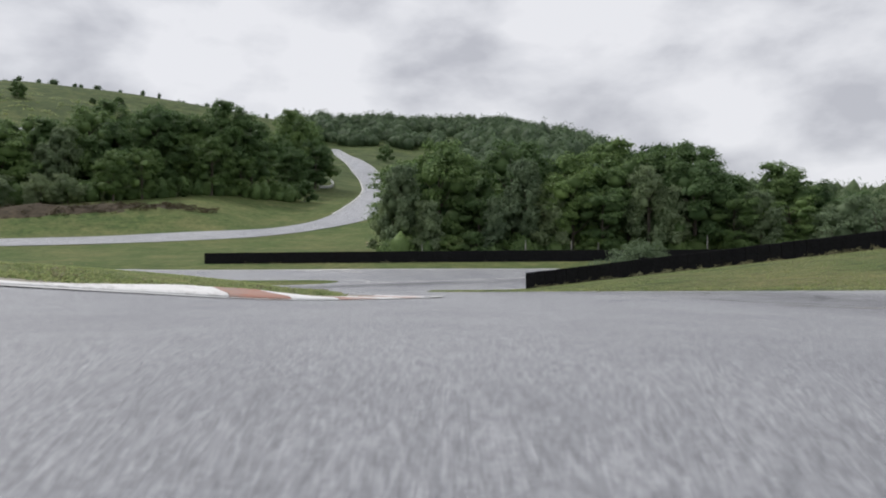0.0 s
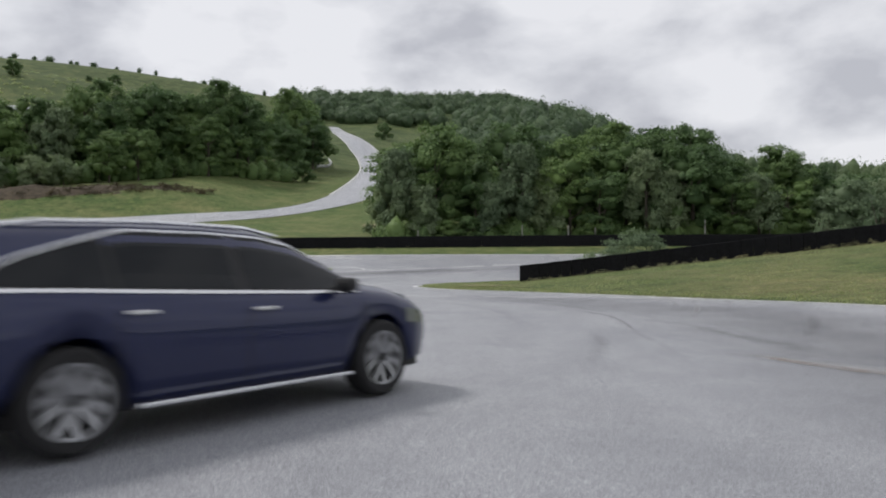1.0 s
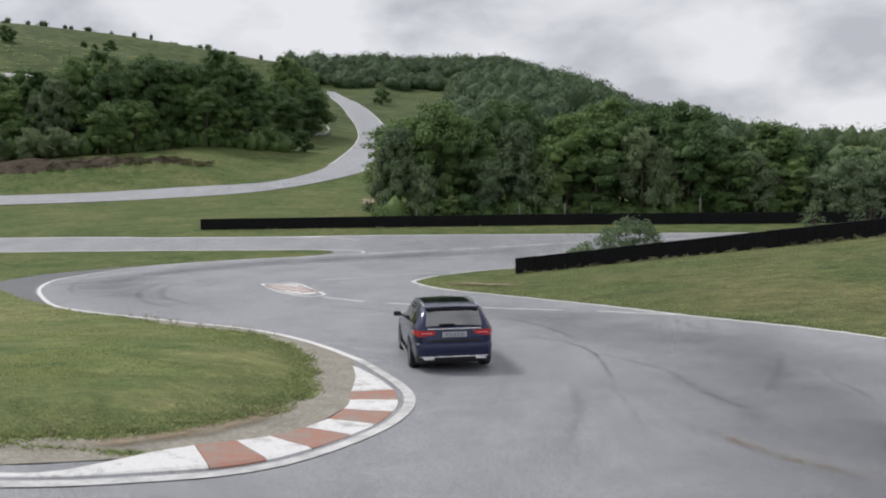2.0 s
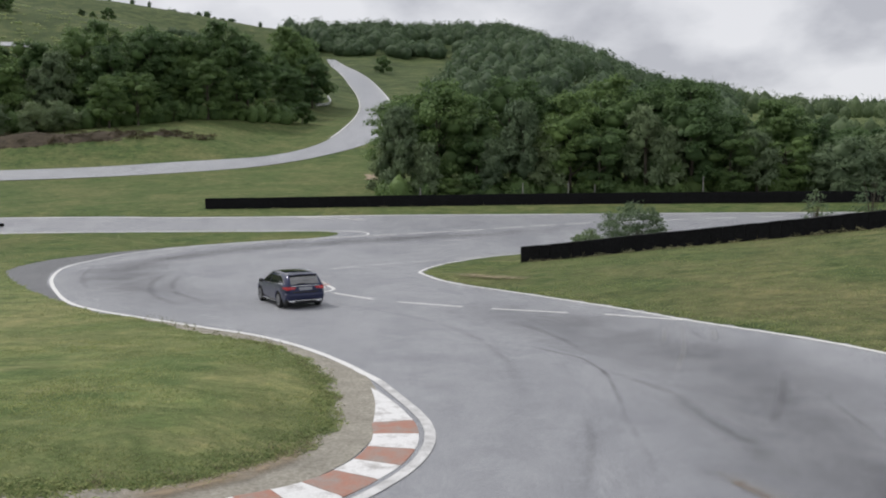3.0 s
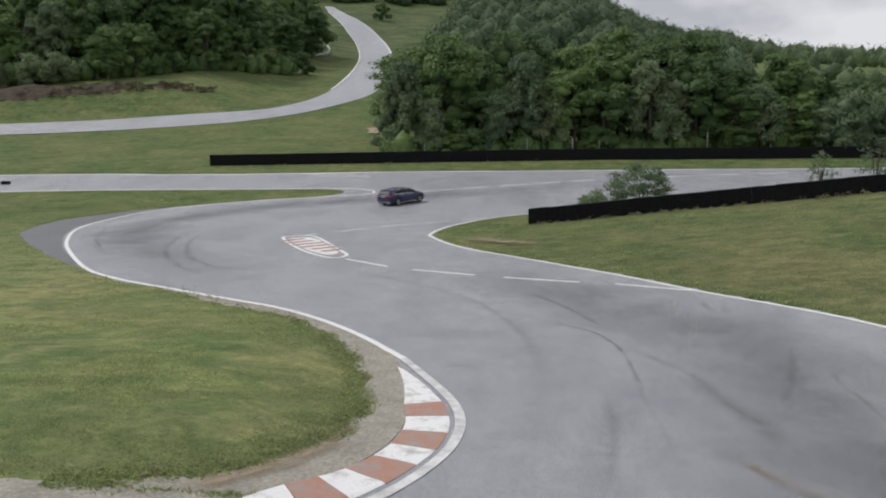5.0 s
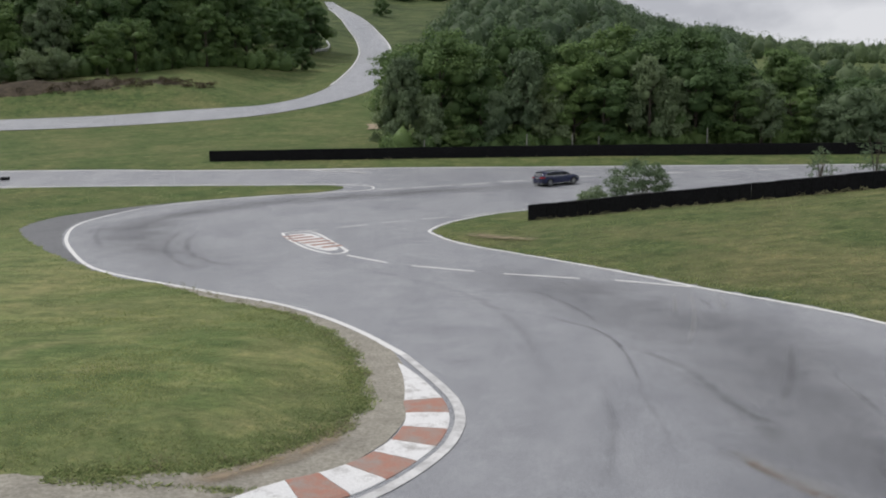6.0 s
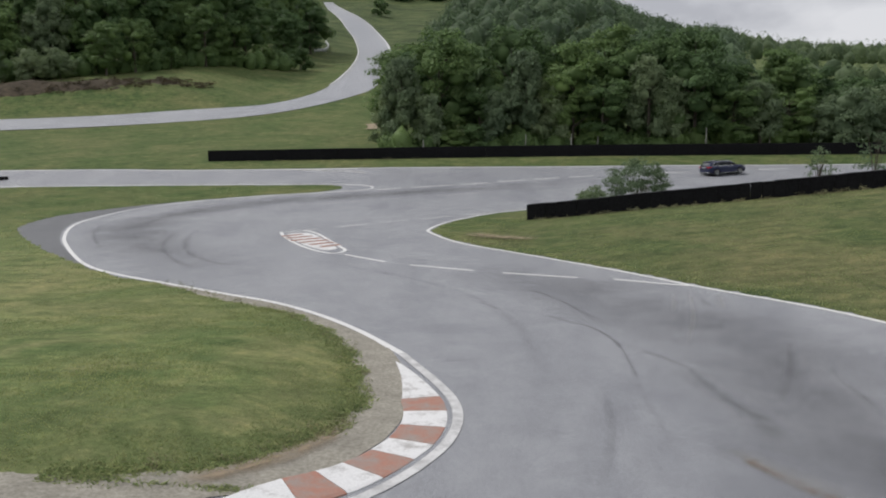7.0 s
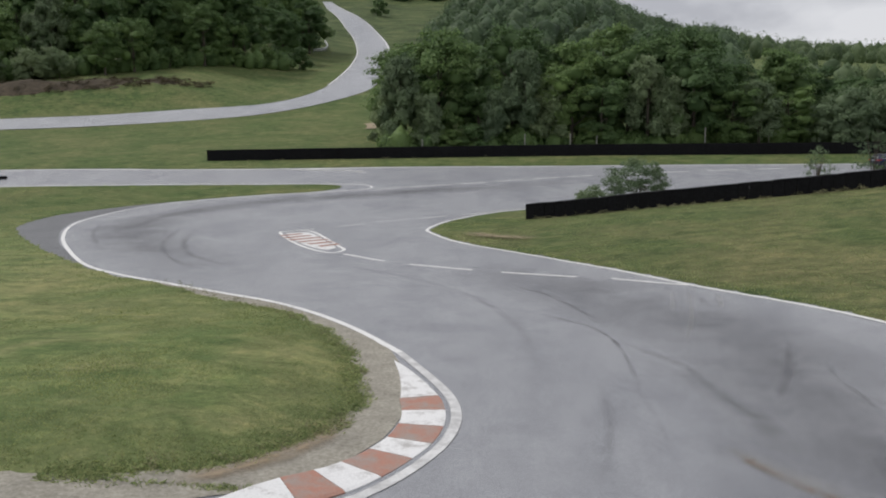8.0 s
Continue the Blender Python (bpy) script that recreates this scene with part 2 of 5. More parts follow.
def terrain(x, y):
    """Height of the bare ground, without verges and road beds."""
    x, y = np.asarray(x, float), np.asarray(y, float)
    z = cubic(KNOT_Y, KNOT_Z, y)
    z = z + (1 - smooth(y, 14, 24)) * np.clip(-0.032 * (x - 1.2), -0.12, 0.04)      # banked bend
    d = -1.9 - x
    z = z + 0.095 * np.minimum((np.sqrt(d * d + 0.4) + d) / 2, 4.5) * smooth(y, 5, 10.8) * (1 - smooth(y, 15, 28))
    a = x / np.maximum(y, 60)
    z = z + 5.0 * smooth(-x, 38, 70) * smooth(y, 166, 186)                        # terrace behind the earth bank
    z = z + np.interp(-a, [0.14, 0.18, 0.232, 0.316, 0.4, 0.545], [0, 2, 9, 25, 39, 56]) * smooth(y, 330, 620)      # open hill
    z = z + 19 * smooth(a, -0.03, 0.04) * (1 - smooth(a, 0.13, 0.28)) * smooth(y, 170, 330) * (1 - smooth(y, 450, 620))
    cap = np.interp(a, [-0.05, 0.06, 0.16, 0.26, 0.40, 0.60, 1.0], [0.40, 0.20, 0.165, 0.128, 0.105, 0.09, 0.08])
    z = np.where(y > 140, z - smooth(y, 140, 260) * np.maximum(z - (cap * y + 1), 0), z)
    bank = 0.105 * np.clip(x - (4.0 + 0.0 * y), 0, 60) * smooth(y, 20, 44) * (1 - smooth(y, 50, 62))
    return z + bank * np.clip((x - right_edge(y)) / 4.0, 0, 1)


EDGE_LEFT = [(-120, 9.0), (-12, 10.7), (-7.2, 10.9), (-5.2, 11.0), (-3.95, 11.4), (-3.1, 12.3), (-2.4, 13.3), (-2.0, 15.2), (-2.25, 17.4),
             (-3.3, 20.4), (-5.0, 23.4), (-7.8, 26.3), (-10.9, 29.6), (-14.0, 32.1), (-18.3, 37.4), (-22.1, 42.3), (-27.0, 49.8),
             (-29.2, 54.3), (-30.2, 60.9), (-27.8, 65.6), (-24.4, 69.0), (-18.4, 72.5), (-12.4, 74.4), (-10.6, 76.4), (-11.8, 78.8),
             (-19.7, 79.7), (-28.4, 80.5), (-46, 81.5), (-120, 84)]
EDGE_RIGHT = [(19, -30), (17.0, 0), (15.0, 10), (13.4, 16.5), (11.65, 21.4), (10.25, 24.1), (8.45, 26.9), (6.45, 30.6), (4.65, 33.5),
              (2.55, 36.8), (0.8, 39.5), (-0.3, 42.0), (-1.1, 44.7), (-1.38, 46.3), (-1.0, 48.6), (0.0, 51.5), (2.35, 55.8), (5.2, 58.6),
              (12, 63), (25, 69), (45, 73.5), (120, 80)]
EDGE_FAR = [(-160, 96), (-51, 91.8), (-31.4, 90.0), (-17.4, 89.1), (-6, 88.8), (12, 87.4), (24, 86.7), (38, 85.4), (60, 84.4), (160, 83)]


def right_edge(y):
    y = np.asarray(y, float)
    return np.interp(y, [p[1] for p in EDGE_RIGHT], [p[0] for p in EDGE_RIGHT])


def curve_through(points, step):
    """Points about step apart on a smooth curve through the given ones."""
    p = np.array(points, float)
    e = np.vstack([2 * p[0] - p[1], p, 2 * p[-1] - p[-2]])
    out = []
    for k in range(1, len(e) - 2):
        a, b, c, d = e[k - 1:k + 3]
        count = max(1, int(np.ceil(np.linalg.norm(c - b) / step)))
        for t in np.arange(count) / count:
            out.append(0.5 * (2 * b + (c - a) * t + (2 * a - 5 * b + 4 * c - d) * t ** 2 + (3 * b - a - 3 * c + d) * t ** 3))
    return np.array(out + [p[-1]])


def inside(poly, x, y):
    hit = np.zeros(x.shape, bool)
    for (ax, ay), (bx, by) in zip(poly, np.roll(poly, -1, 0)):
        cross = (ay > y) != (by > y)
        with np.errstate(divide="ignore", invalid="ignore"):
            hit ^= cross & (x < (bx - ax) * (y - ay) / (by - ay) + ax)
    return hit


def away(line, x, y):
    best = np.full(x.shape, 1e9)
    for (ax, ay), (bx, by) in zip(line[:-1], line[1:]):
        dx, dy = bx - ax, by - ay
        t = np.clip(((x - ax) * dx + (y - ay) * dy) / (dx * dx + dy * dy + 1e-12), 0, 1)
        best = np.minimum(best, (x - ax - t * dx) ** 2 + (y - ay - t * dy) ** 2)
    return np.sqrt(best)


def verge_lift(d, x, y):
    """How far the turf stands above (or, under the asphalt, below) the bare ground."""
    top = 0.05 + 0.10 * smooth(-x, 2.0, 5.0) * (1 - smooth(y, 24, 34)) * smooth(d, 0.3, 1.6)
    return np.clip(d * 0.16, -0.3, top)


C_LEFT, C_RIGHT, C_FAR = (curve_through(e, 1.5) for e in (EDGE_LEFT, EDGE_RIGHT, EDGE_FAR))
POLY_RIGHT = np.vstack([C_RIGHT, [(120, -30)]])


def verge(x, y):
    """Metres into the grass (positive) or onto the asphalt (negative)."""
    x, y = np.asarray(x, float), np.asarray(y, float)
    d = np.where(inside(C_LEFT, x, y), 1, -1) * away(C_LEFT, x, y)
    d = np.maximum(d, np.where(inside(POLY_RIGHT, x, y), 1, -1) * away(C_RIGHT, x, y))
    d = d + 0.13 * np.sin(1.7 * x + 2.1 * np.sin(1.1 * y)) * np.sin(2.3 * y + 1.7 * np.sin(0.9 * x))
    far = np.where(y > np.interp(x, C_FAR[:, 0], C_FAR[:, 1]), 1, -1) * away(C_FAR, x, y)
    return np.maximum(d, far)


def mesh_of(name, verts, faces, mat, smooth_shade=False):
    me = bpy.data.meshes.new(name)
    me.from_pydata([tuple(map(float, v)) for v in verts], [], [tuple(map(int, f)) for f in faces])
    me.materials.append(mat)
    if smooth_shade:
        me.polygons.foreach_set("use_smooth", [True] * len(me.polygons))
    me.update()
    return me


def part(name, bm, mat, parent, label=""):
    me = bpy.data.meshes.new(name)
    bm.normal_update()
    bm.to_mesh(me)
    bm.free()
    me.materials.append(mat)
    ob = new(name, me)
    ob.parent = parent
    return tagged(ob, label)


def grid_faces(nx, ny):
    i, j = np.meshgrid(np.arange(nx - 1), np.arange(ny - 1), indexing="ij")
    a = (i * ny + j).ravel()
    return np.stack([a, a + ny, a + ny + 1, a + 1], 1)


def ribbon(left, right, lift, across=1):
    """Verts and faces of a strip on the ground between two lines of equal length."""
    left, right = np.asarray(left), np.asarray(right)
    s = np.linspace(0, 1, across + 1)
    pts = left[:, None, :] * (1 - s)[None, :, None] + right[:, None, :] * s[None, :, None]
    x, y = pts[..., 0].ravel(), pts[..., 1].ravel()
    z = terrain(x, y) + lift
    return np.stack([x, y, z], 1), grid_faces(len(left), across + 1)


def sideways(line):
    t = np.gradient(line, axis=0)
    t /= np.linalg.norm(t, axis=1, keepdims=True) + 1e-9
    return np.stack([-t[:, 1], t[:, 0]], 1)


def strip(points, width, lift, step=0.6):
    c = curve_through(points, step)
    n = sideways(c)
    return ribbon(c + n * width / 2, c - n * width / 2, lift)


def box(bm, cx, cy, cz, sx, sy, sz, bevel=0.0, m=None):
    r = bmesh.ops.create_cube(bm, size=1, matrix=(m or Matrix()) @ Matrix.Translation((cx, cy, cz)) @ Matrix.Diagonal((sx, sy, sz, 1)))
    if bevel:
        edges = {e for v in r["verts"] for e in v.link_edges}
        bmesh.ops.bevel(bm, geom=list(edges), offset=bevel, segments=2, affect="EDGES", profile=0.6)


def tube(bm, path, radii, sides=8):
    rings = []
    for k, (p, r) in enumerate(zip(path, radii)):
        p = Vector(p)
        d = (Vector(path[min(k + 1, len(path) - 1)]) - Vector(path[max(k - 1, 0)])).normalized()
        u = d.orthogonal().normalized()
        w = d.cross(u)
        rings.append([bm.verts.new(p + r * (math.cos(2 * math.pi * s / sides) * u + math.sin(2 * math.pi * s / sides) * w)) for s in range(sides)])
    for a, b in zip(rings[:-1], rings[1:]):
        for s in range(sides):
            bm.faces.new((a[s], a[(s + 1) % sides], b[(s + 1) % sides], b[s]))
    bm.faces.new(rings[0][::-1])
    bm.faces.new(rings[-1])
# ---------- ground, roads, markings ----------
def spread(*runs):
    out = []
    for a, b, s in runs:
        out.append(np.arange(a, b - 1e-6, s))
    return np.concatenate(out)


def build_ground():
    def grow(start, stop, first, rate):
        v, s = [], first
        p = start
        while p < stop:
            p += s
            s *= rate
            v.append(p)
        return np.array(v)
    side = np.concatenate([np.arange(0, 36, 0.5), np.arange(36, 72, 1.5), np.arange(72, 180, 4), grow(180, 2600, 6, 1.12)])
    xs = np.concatenate([-side[:0:-1], side])
    ahead = np.concatenate([np.arange(-12, 98, 0.5), np.arange(98, 230, 2.0), np.arange(230, 800, 6.0), grow(800, 2800, 12, 1.15)])
    ys = np.concatenate([-grow(12, 2600, 1, 1.25)[::-1], ahead])
    x, y = (g.ravel() for g in np.meshgrid(xs, ys, indexing="ij"))
    z = terrain(x, y)
    near = (np.abs(x) < 118) & (y > -28) & (y < 100)
    d = np.full(x.shape, 2.0)
    d[near] = verge(x[near], y[near])
    d[(np.abs(x) < 118) & (y <= -28)] = -3
    rough = np.array([noise.noise((a * 0.35, b * 0.35, 0)) for a, b in zip(x, y)])
    z = z + verge_lift(d, x, y) + 0.03 * rough * np.clip(d, 0, 1)
    far = y > 110
    z = z + np.where(far, 0.10 * np.array([noise.noise((a * 0.05, b * 0.05, 3)) for a, b in zip(x, y)]) * smooth(y, 110, 160), 0)
    road = hill_road_depth(x, y)
    z = z - 0.05 * road
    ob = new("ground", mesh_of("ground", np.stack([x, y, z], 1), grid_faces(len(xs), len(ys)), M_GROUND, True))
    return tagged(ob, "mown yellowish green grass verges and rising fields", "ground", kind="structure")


HILL_LOW = [(-170, 143), (-120, 143.5), (-80, 145.3), (-61.4, 149), (-43, 157.8), (-34, 167.3), (-26.8, 180.8), (-20.9, 196.8), (-18.8, 209), (-18.8, 235),
            (-20.9, 269), (-25.2, 360), (-34.7, 447), (-49.2, 531), (-67, 597), (-87.8, 681), (-102, 740)]
HILL_UP = [(-170, 160), (-120, 161.5), (-90.2, 164), (-68.7, 167.3), (-47, 173.5), (-37.4, 184.3), (-32.3, 200.5), (-30, 225.8), (-31.3, 272), (-37.5, 348),
           (-47.7, 427), (-59.6, 488), (-80.9, 600), (-98.4, 681), (-110, 740)]


def resample(points, count):
    c = curve_through(points, 2.0)
    s = np.concatenate([[0], np.cumsum(np.linalg.norm(np.diff(c, axis=0), axis=1))])
    q = np.linspace(0, s[-1], count)
    return np.stack([np.interp(q, s, c[:, 0]), np.interp(q, s, c[:, 1])], 1)


R_LOW, R_UP = resample(HILL_LOW, 260), resample(HILL_UP, 260)
HILL_POLY = np.vstack([R_LOW, R_UP[::-1]])[::2]


def hill_road_depth(x, y):
    near = (y > 130) & (y < 760) & (x > -180) & (x < 10)
    out = np.zeros(x.shape)
    out[near] = inside(HILL_POLY, x[near], y[near])
    return out


build_ground()


def build_road():
    xs = np.concatenate([np.arange(-118, -40, 2.0), np.arange(-40, -14, 0.8), np.arange(-14, 16, 0.4), np.arange(16, 40, 0.8), np.arange(40, 119, 2.0)])
    ys = np.concatenate([np.arange(-120, -12, 6.0), np.arange(-12, 0, 0.8), np.arange(0, 32, 0.4), np.arange(32, 96, 0.8)])
    x, y = (g.ravel() for g in np.meshgrid(xs, ys, indexing="ij"))
    d = np.where(y > -28, verge(x, y), -3)
    f = grid_faces(len(xs), len(ys))
    keep = (d[f] < 1.6).any(1)
    z = terrain(x, y)
    ob = new("road", mesh_of("road", np.stack([x, y, z], 1), f[keep], M_ASPHALT, True))
    tagged(ob, "worn light grey asphalt race track", "road", kind="structure")
    v, f = ribbon(R_LOW, R_UP, 0.12, 6)
    ob = new("road", mesh_of("hill_road", v, f, M_OLDROAD, True))
    tagged(ob, "pale asphalt track curving up the hill", "road", kind="structure")
    c = curve_through([(-320, 462), (-270, 466), (-238, 470)], 4)
    n = sideways(c)
    v, f = ribbon(c + n * 4, c - n * 4, 1.0, 2)
    ob = new("road", mesh_of("upper_road", v, f, M_OLDROAD, True))
    tagged(ob, "pale stretch of asphalt high on the hill", "road", kind="structure")


build_road()


def marking(label, points, width, mat=None, lift=0.014, name="road_line", step=0.5):
    v, f = strip(points, width, lift, step)
    return tagged(new(name, mesh_of(name, v, f, mat or M_LINE)), label, "road marking", kind="structure")


KERB_OUT = [(-1.55, 18.2), (-1.05, 17.05), (-0.62, 15.8), (-0.42, 14.95), (-0.38, 14.0), (-0.55, 13.05), (-0.85, 12.35), (-1.25, 11.65), (-1.75, 11.0),
            (-2.4, 10.5), (-3.2, 10.15), (-4.15, 9.8), (-6.0, 9.5), (-8.0, 9.4)]
# edge lines
marking("scuffed grey-white edge line round the kerb",
        [(-14, 9.3), (-8.0, 9.2), (-6.0, 9.3), (-4.1, 9.6), (-3.1, 9.94), (-2.27, 10.32), (-1.6, 10.83), (-1.07, 11.52), (-0.66, 12.25), (-0.36, 13.0), (-0.18, 14.0), (-0.22, 15.0), (-0.43, 15.9), (-0.87, 17.2), (-1.5, 18.9)], 0.20, M_DULL)
marking("worn white edge line along the hairpin", [(-1.5, 18.9), (-2.75, 21.2), (-4.45, 23.7), (-6.25, 25.8), (-8.2, 27.5), (-10.9, 29.75), (-14.0, 32.4), (-16.6, 35.4), (-20.1, 41.3),
         (-22.9, 46.8), (-25.5, 53.5), (-26.5, 59.2), (-25.8, 64.8), (-23.9, 68.2), (-18.4, 71.9), (-10.6, 74.3), (-8.4, 75.0), (-7.6, 76.3), (-8.3, 78.0), (-11.2, 79.2),
         (-19.7, 80.1), (-28.4, 80.9), (-46, 81.9), (-110, 84.3)], 0.20)
marking("worn white edge line round the inner verge", [(15.2, 8), (13.2, 16.5), (11.45, 21.4), (10.05, 24.1), (8.25, 26.9), (6.25, 30.6), (4.45, 33.5),
        (2.35, 36.8), (0.6, 39.5), (-0.5, 42.0), (-1.3, 44.7), (-1.6, 46.3), (-1.2, 48.7), (-0.2, 51.7), (2.2, 56.0), (5.0, 58.9), (12, 63.3), (25, 69.3)], 0.19)
marking("white edge line below the far verge", [(-150, 95.3), (-51, 91.4), (-31.4, 89.6), (-17.4, 88.7), (-6, 88.4), (12, 87.0), (24, 86.3), (38, 85.0), (60, 84)], 0.22, step=1.5)
for a, b in (((-5.2, 36.9), (-3.1, 34.3)), ((-2.0, 33.3), (0.6, 31.5)), ((1.7, 30.8), (4.4, 29.4)), ((5.6, 28.9), (7.9, 27.3)), ((-9.2, 47.3), (-8.4, 48.3)), ((-7.1, 49.4), (-5.6, 50.7)),
             ((-4.9, 51.7), (-3.1, 52.9)), ((-2.3, 53.5), (-0.4, 54.8)), ((0.4, 55.4), (2.2, 56.9)), ((-7.0, 75.0), (-4.9, 75.8)), ((-4.0, 76.2), (-0.1, 77.2)), ((0.7, 77.5), (3.3, 78.3)),
             ((4.3, 78.7), (7.1, 79.5)), ((7.9, 79.8), (10.5, 80.4)), ((11.4, 80.7), (14, 81.2)), ((16, 81.4), (19, 81.8)), ((21, 82.1), (24, 82.4)), ((26, 82.6), (29, 82.8)), ((31, 82.9), (34, 83.1))):
    tagged(marking("faded white dash of the centre line", [a, b], 0.18 if a[1] < 60 else 0.22, M_DASH, 0.012, "road_dash"), group="dashes of the centre line")


def hill_edge(line, label, width):
    v, f = strip(line, width, 0.17, 2.0)
    tagged(new("road_line", mesh_of("road_line", v, f, M_LINE)), label, "road marking", kind="structure")


hill_edge([p + (-0.4, -0.3) for p in R_UP[62:236:3]], "white edge line inside the hill bend", 0.55)
hill_edge([p + (0.3, 0.6) for p in R_LOW[84:108:4]], "white edge line outside the hill bend", 0.35)
hill_edge([p + (-0.6, 0) for p in R_LOW[120:250:4]], "white edge line of the climbing track", 0.6)

# painted island between the two tracks
ISLE = [(-10.2, 46.9), (-8.9, 47.4), (-7.9, 45.8), (-6.7, 42.4), (-5.7, 39.5), (-5.35, 38.2), (-5.75, 37.3), (-6.6, 38.2), (-7.7, 40.1), (-8.9, 42.9), (-9.8, 45.4), (-10.2, 46.9)]
marking("white outline of the painted lozenge", ISLE, 0.19, M_DASH, 0.012)
isle_mid = np.array([-7.75, 42.6])
core = np.array([isle_mid + (np.array(p) - isle_mid) * 0.78 for p in curve_through(ISLE, 0.4)])
cv = np.vstack([[*isle_mid, float(terrain(*isle_mid)) + 0.02], np.column_stack([core, terrain(core[:, 0], core[:, 1]) + 0.014])])
isle = tagged(new("painted_island", mesh_of("painted_island", cv, [(0, k, k + 1) for k in range(1, len(core))], M_KWHITE)),
              "white lozenge with red stripes painted on asphalt", "road marking", kind="structure")
along = np.array([0.50, -0.866])
for k in range(6):
    c = isle_mid + along * (-2.9 + 1.15 * k)
    h = 0.95 - 0.13 * abs(k - 2.2)
    q = [c + np.array([0.95, 0.31]) * s * h + along * w for s, w in ((-1, -0.05), (1, -0.55), (1, 0.0), (-1, 0.5))]
    v = [(*p, float(terrain(*p)) + 0.024) for p in q]
    ob = new("red_stripe", mesh_of("red_stripe", v, [(0, 1, 2, 3)], M_KRED))
    ob.parent = isle


def smear(label, points, width, mat, lift=0.006, across=2, name="tyre_mark", category="tyre mark"):
    c = curve_through(points, 0.35 if width < 2 else 0.8)
    n = sideways(c)
    v, f = ribbon(c + n * width / 2, c - n * width / 2, lift, across)
    me = mesh_of("skid_mark", v, f, mat)
    uv = me.uv_layers.new(name="UVMap")
    m, w = len(c), across + 1
    for poly in me.polygons:
        for li, vi in zip(poly.loop_indices, poly.vertices):
            uv.data[li].uv = ((vi % w) / across, (vi // w) / (m - 1))
    tagged(new(name, me), label, category, kind="structure")


# rubbered-in ground along the driven line
smear("darker rubbered band on the asphalt bend", [(0.5, 33), (4.6, 26.5), (6.6, 21), (7.2, 16.5), (6.8, 11.5), (5.4, 7), (2.5, 2)], 6.6, M_RUBBERED, 0.005, 12)
smear("darker rubbered band round the hairpin", [(-7.5, 30.5), (-12.5, 36.5), (-17.5, 44), (-20.5, 52), (-20.8, 60), (-17.5, 66.5), (-9, 71), (2, 74.5), (14, 78)], 6.4, M_RUBBERED, 0.005, 10)
for pts, w in (([(-0.4, 26.6), (1.2, 24.2), (2.3, 23.2), (3.1, 22.05), (3.6, 21.3), (3.88, 19.7), (3.78, 17.7), (3.57, 15.8)], 0.20), ([(3.57, 16.2), (3.51, 14.1), (3.35, 12.5)], 0.16),
               ([(3.2, 21.9), (3.62, 21.2), (3.90, 19.7), (3.80, 17.7), (3.60, 15.9)], 0.13), ([(3.9, 19.9), (4.6, 18.6), (5.03, 17.6), (5.18, 16.1), (5.45, 15.3)], 0.34),
               ([(4.85, 17.6), (5.15, 15.7), (5.4, 14.3), (5.2, 12.6)], 0.75), ([(5.1, 15.9), (5.3, 14.8), (5.6, 14.1)], 0.22),
               ([(8.2, 19.7), (7.16, 17.2), (6.1, 15.1)], 0.26), ([(8.3, 17.8), (7.98, 16.7), (7.89, 15.3), (7.6, 13.6)], 0.18), ([(2.95, 16.4), (2.8, 15.8), (2.64, 14.1), (2.28, 12.5), (1.9, 11.2)], 0.30),
               ([(2.1, 27.4), (2.8, 26.3), (3.5, 23.9), (3.87, 21.9)], 0.26), ([(-0.5, 18.1), (0.5, 18.4)], 0.22), ([(6.6, 12.4), (6.1, 10.2), (5.0, 7.6)], 0.3), ([(7.6, 25.2), (7.5, 23.6)], 0.3),
               ([(-16.1, 51.4), (-15.1, 45.2), (-13.6, 40.1), (-12, 36.9), (-9.8, 34)], 0.45), ([(-17, 50), (-15.6, 42.7), (-13.3, 37), (-11, 33.4)], 0.4), ([(-24, 54.8), (-21.5, 47.6), (-18.2, 40.8)], 0.35),
               ([(-6, 35), (-0.5, 28), (1.5, 22), (1.7, 17)], 0.4), ([(-4, 66), (2, 70.5), (12, 74.5), (24, 77.5)], 0.5)):
    smear("dark rubber skid marks on asphalt", pts, w, M_SKID, 0.009)
smear("brown soil dragged onto asphalt", [(4.2, 12.9), (4.5, 12.4), (4.68, 11.85), (4.93, 11.3), (5.25, 10.9), (5.6, 10.3)], 0.34, M_SOILMARK, 0.013)
smear("brown soil dragged onto asphalt", [(4.42, 12.4), (4.55, 12.05), (4.72, 11.6)], 0.20, M_SOILMARK, 0.017)
smear("pale dust dragged onto asphalt", [(4.3, 13.0), (5.1, 11.4), (6.3, 10.0)], 0.7, M_PALEMARK, 0.011)
for pts, w in (([(8.4, 25.9), (8.1, 24.6), (7.75, 23.4)], 0.26), ([(6.95, 26), (6.6, 24.5), (6.2, 23.1)], 0.2), ([(7.7, 26.6), (6.6, 22.5), (5.6, 19.6)], 0.18)):
    smear("pale scuff on asphalt beside the edge line", pts, w, M_PALEMARK, 0.011)
smear("pale worn paint at the track junction", [(-18.5, 88.6), (-12, 87.6), (-8.5, 85.2)], 1.8, M_WHITEMARK, 0.012)
smear("pale worn paint at the track junction", [(-17, 88.2), (-11.5, 86.9)], 0.9, M_WHITEMARK, 0.018)
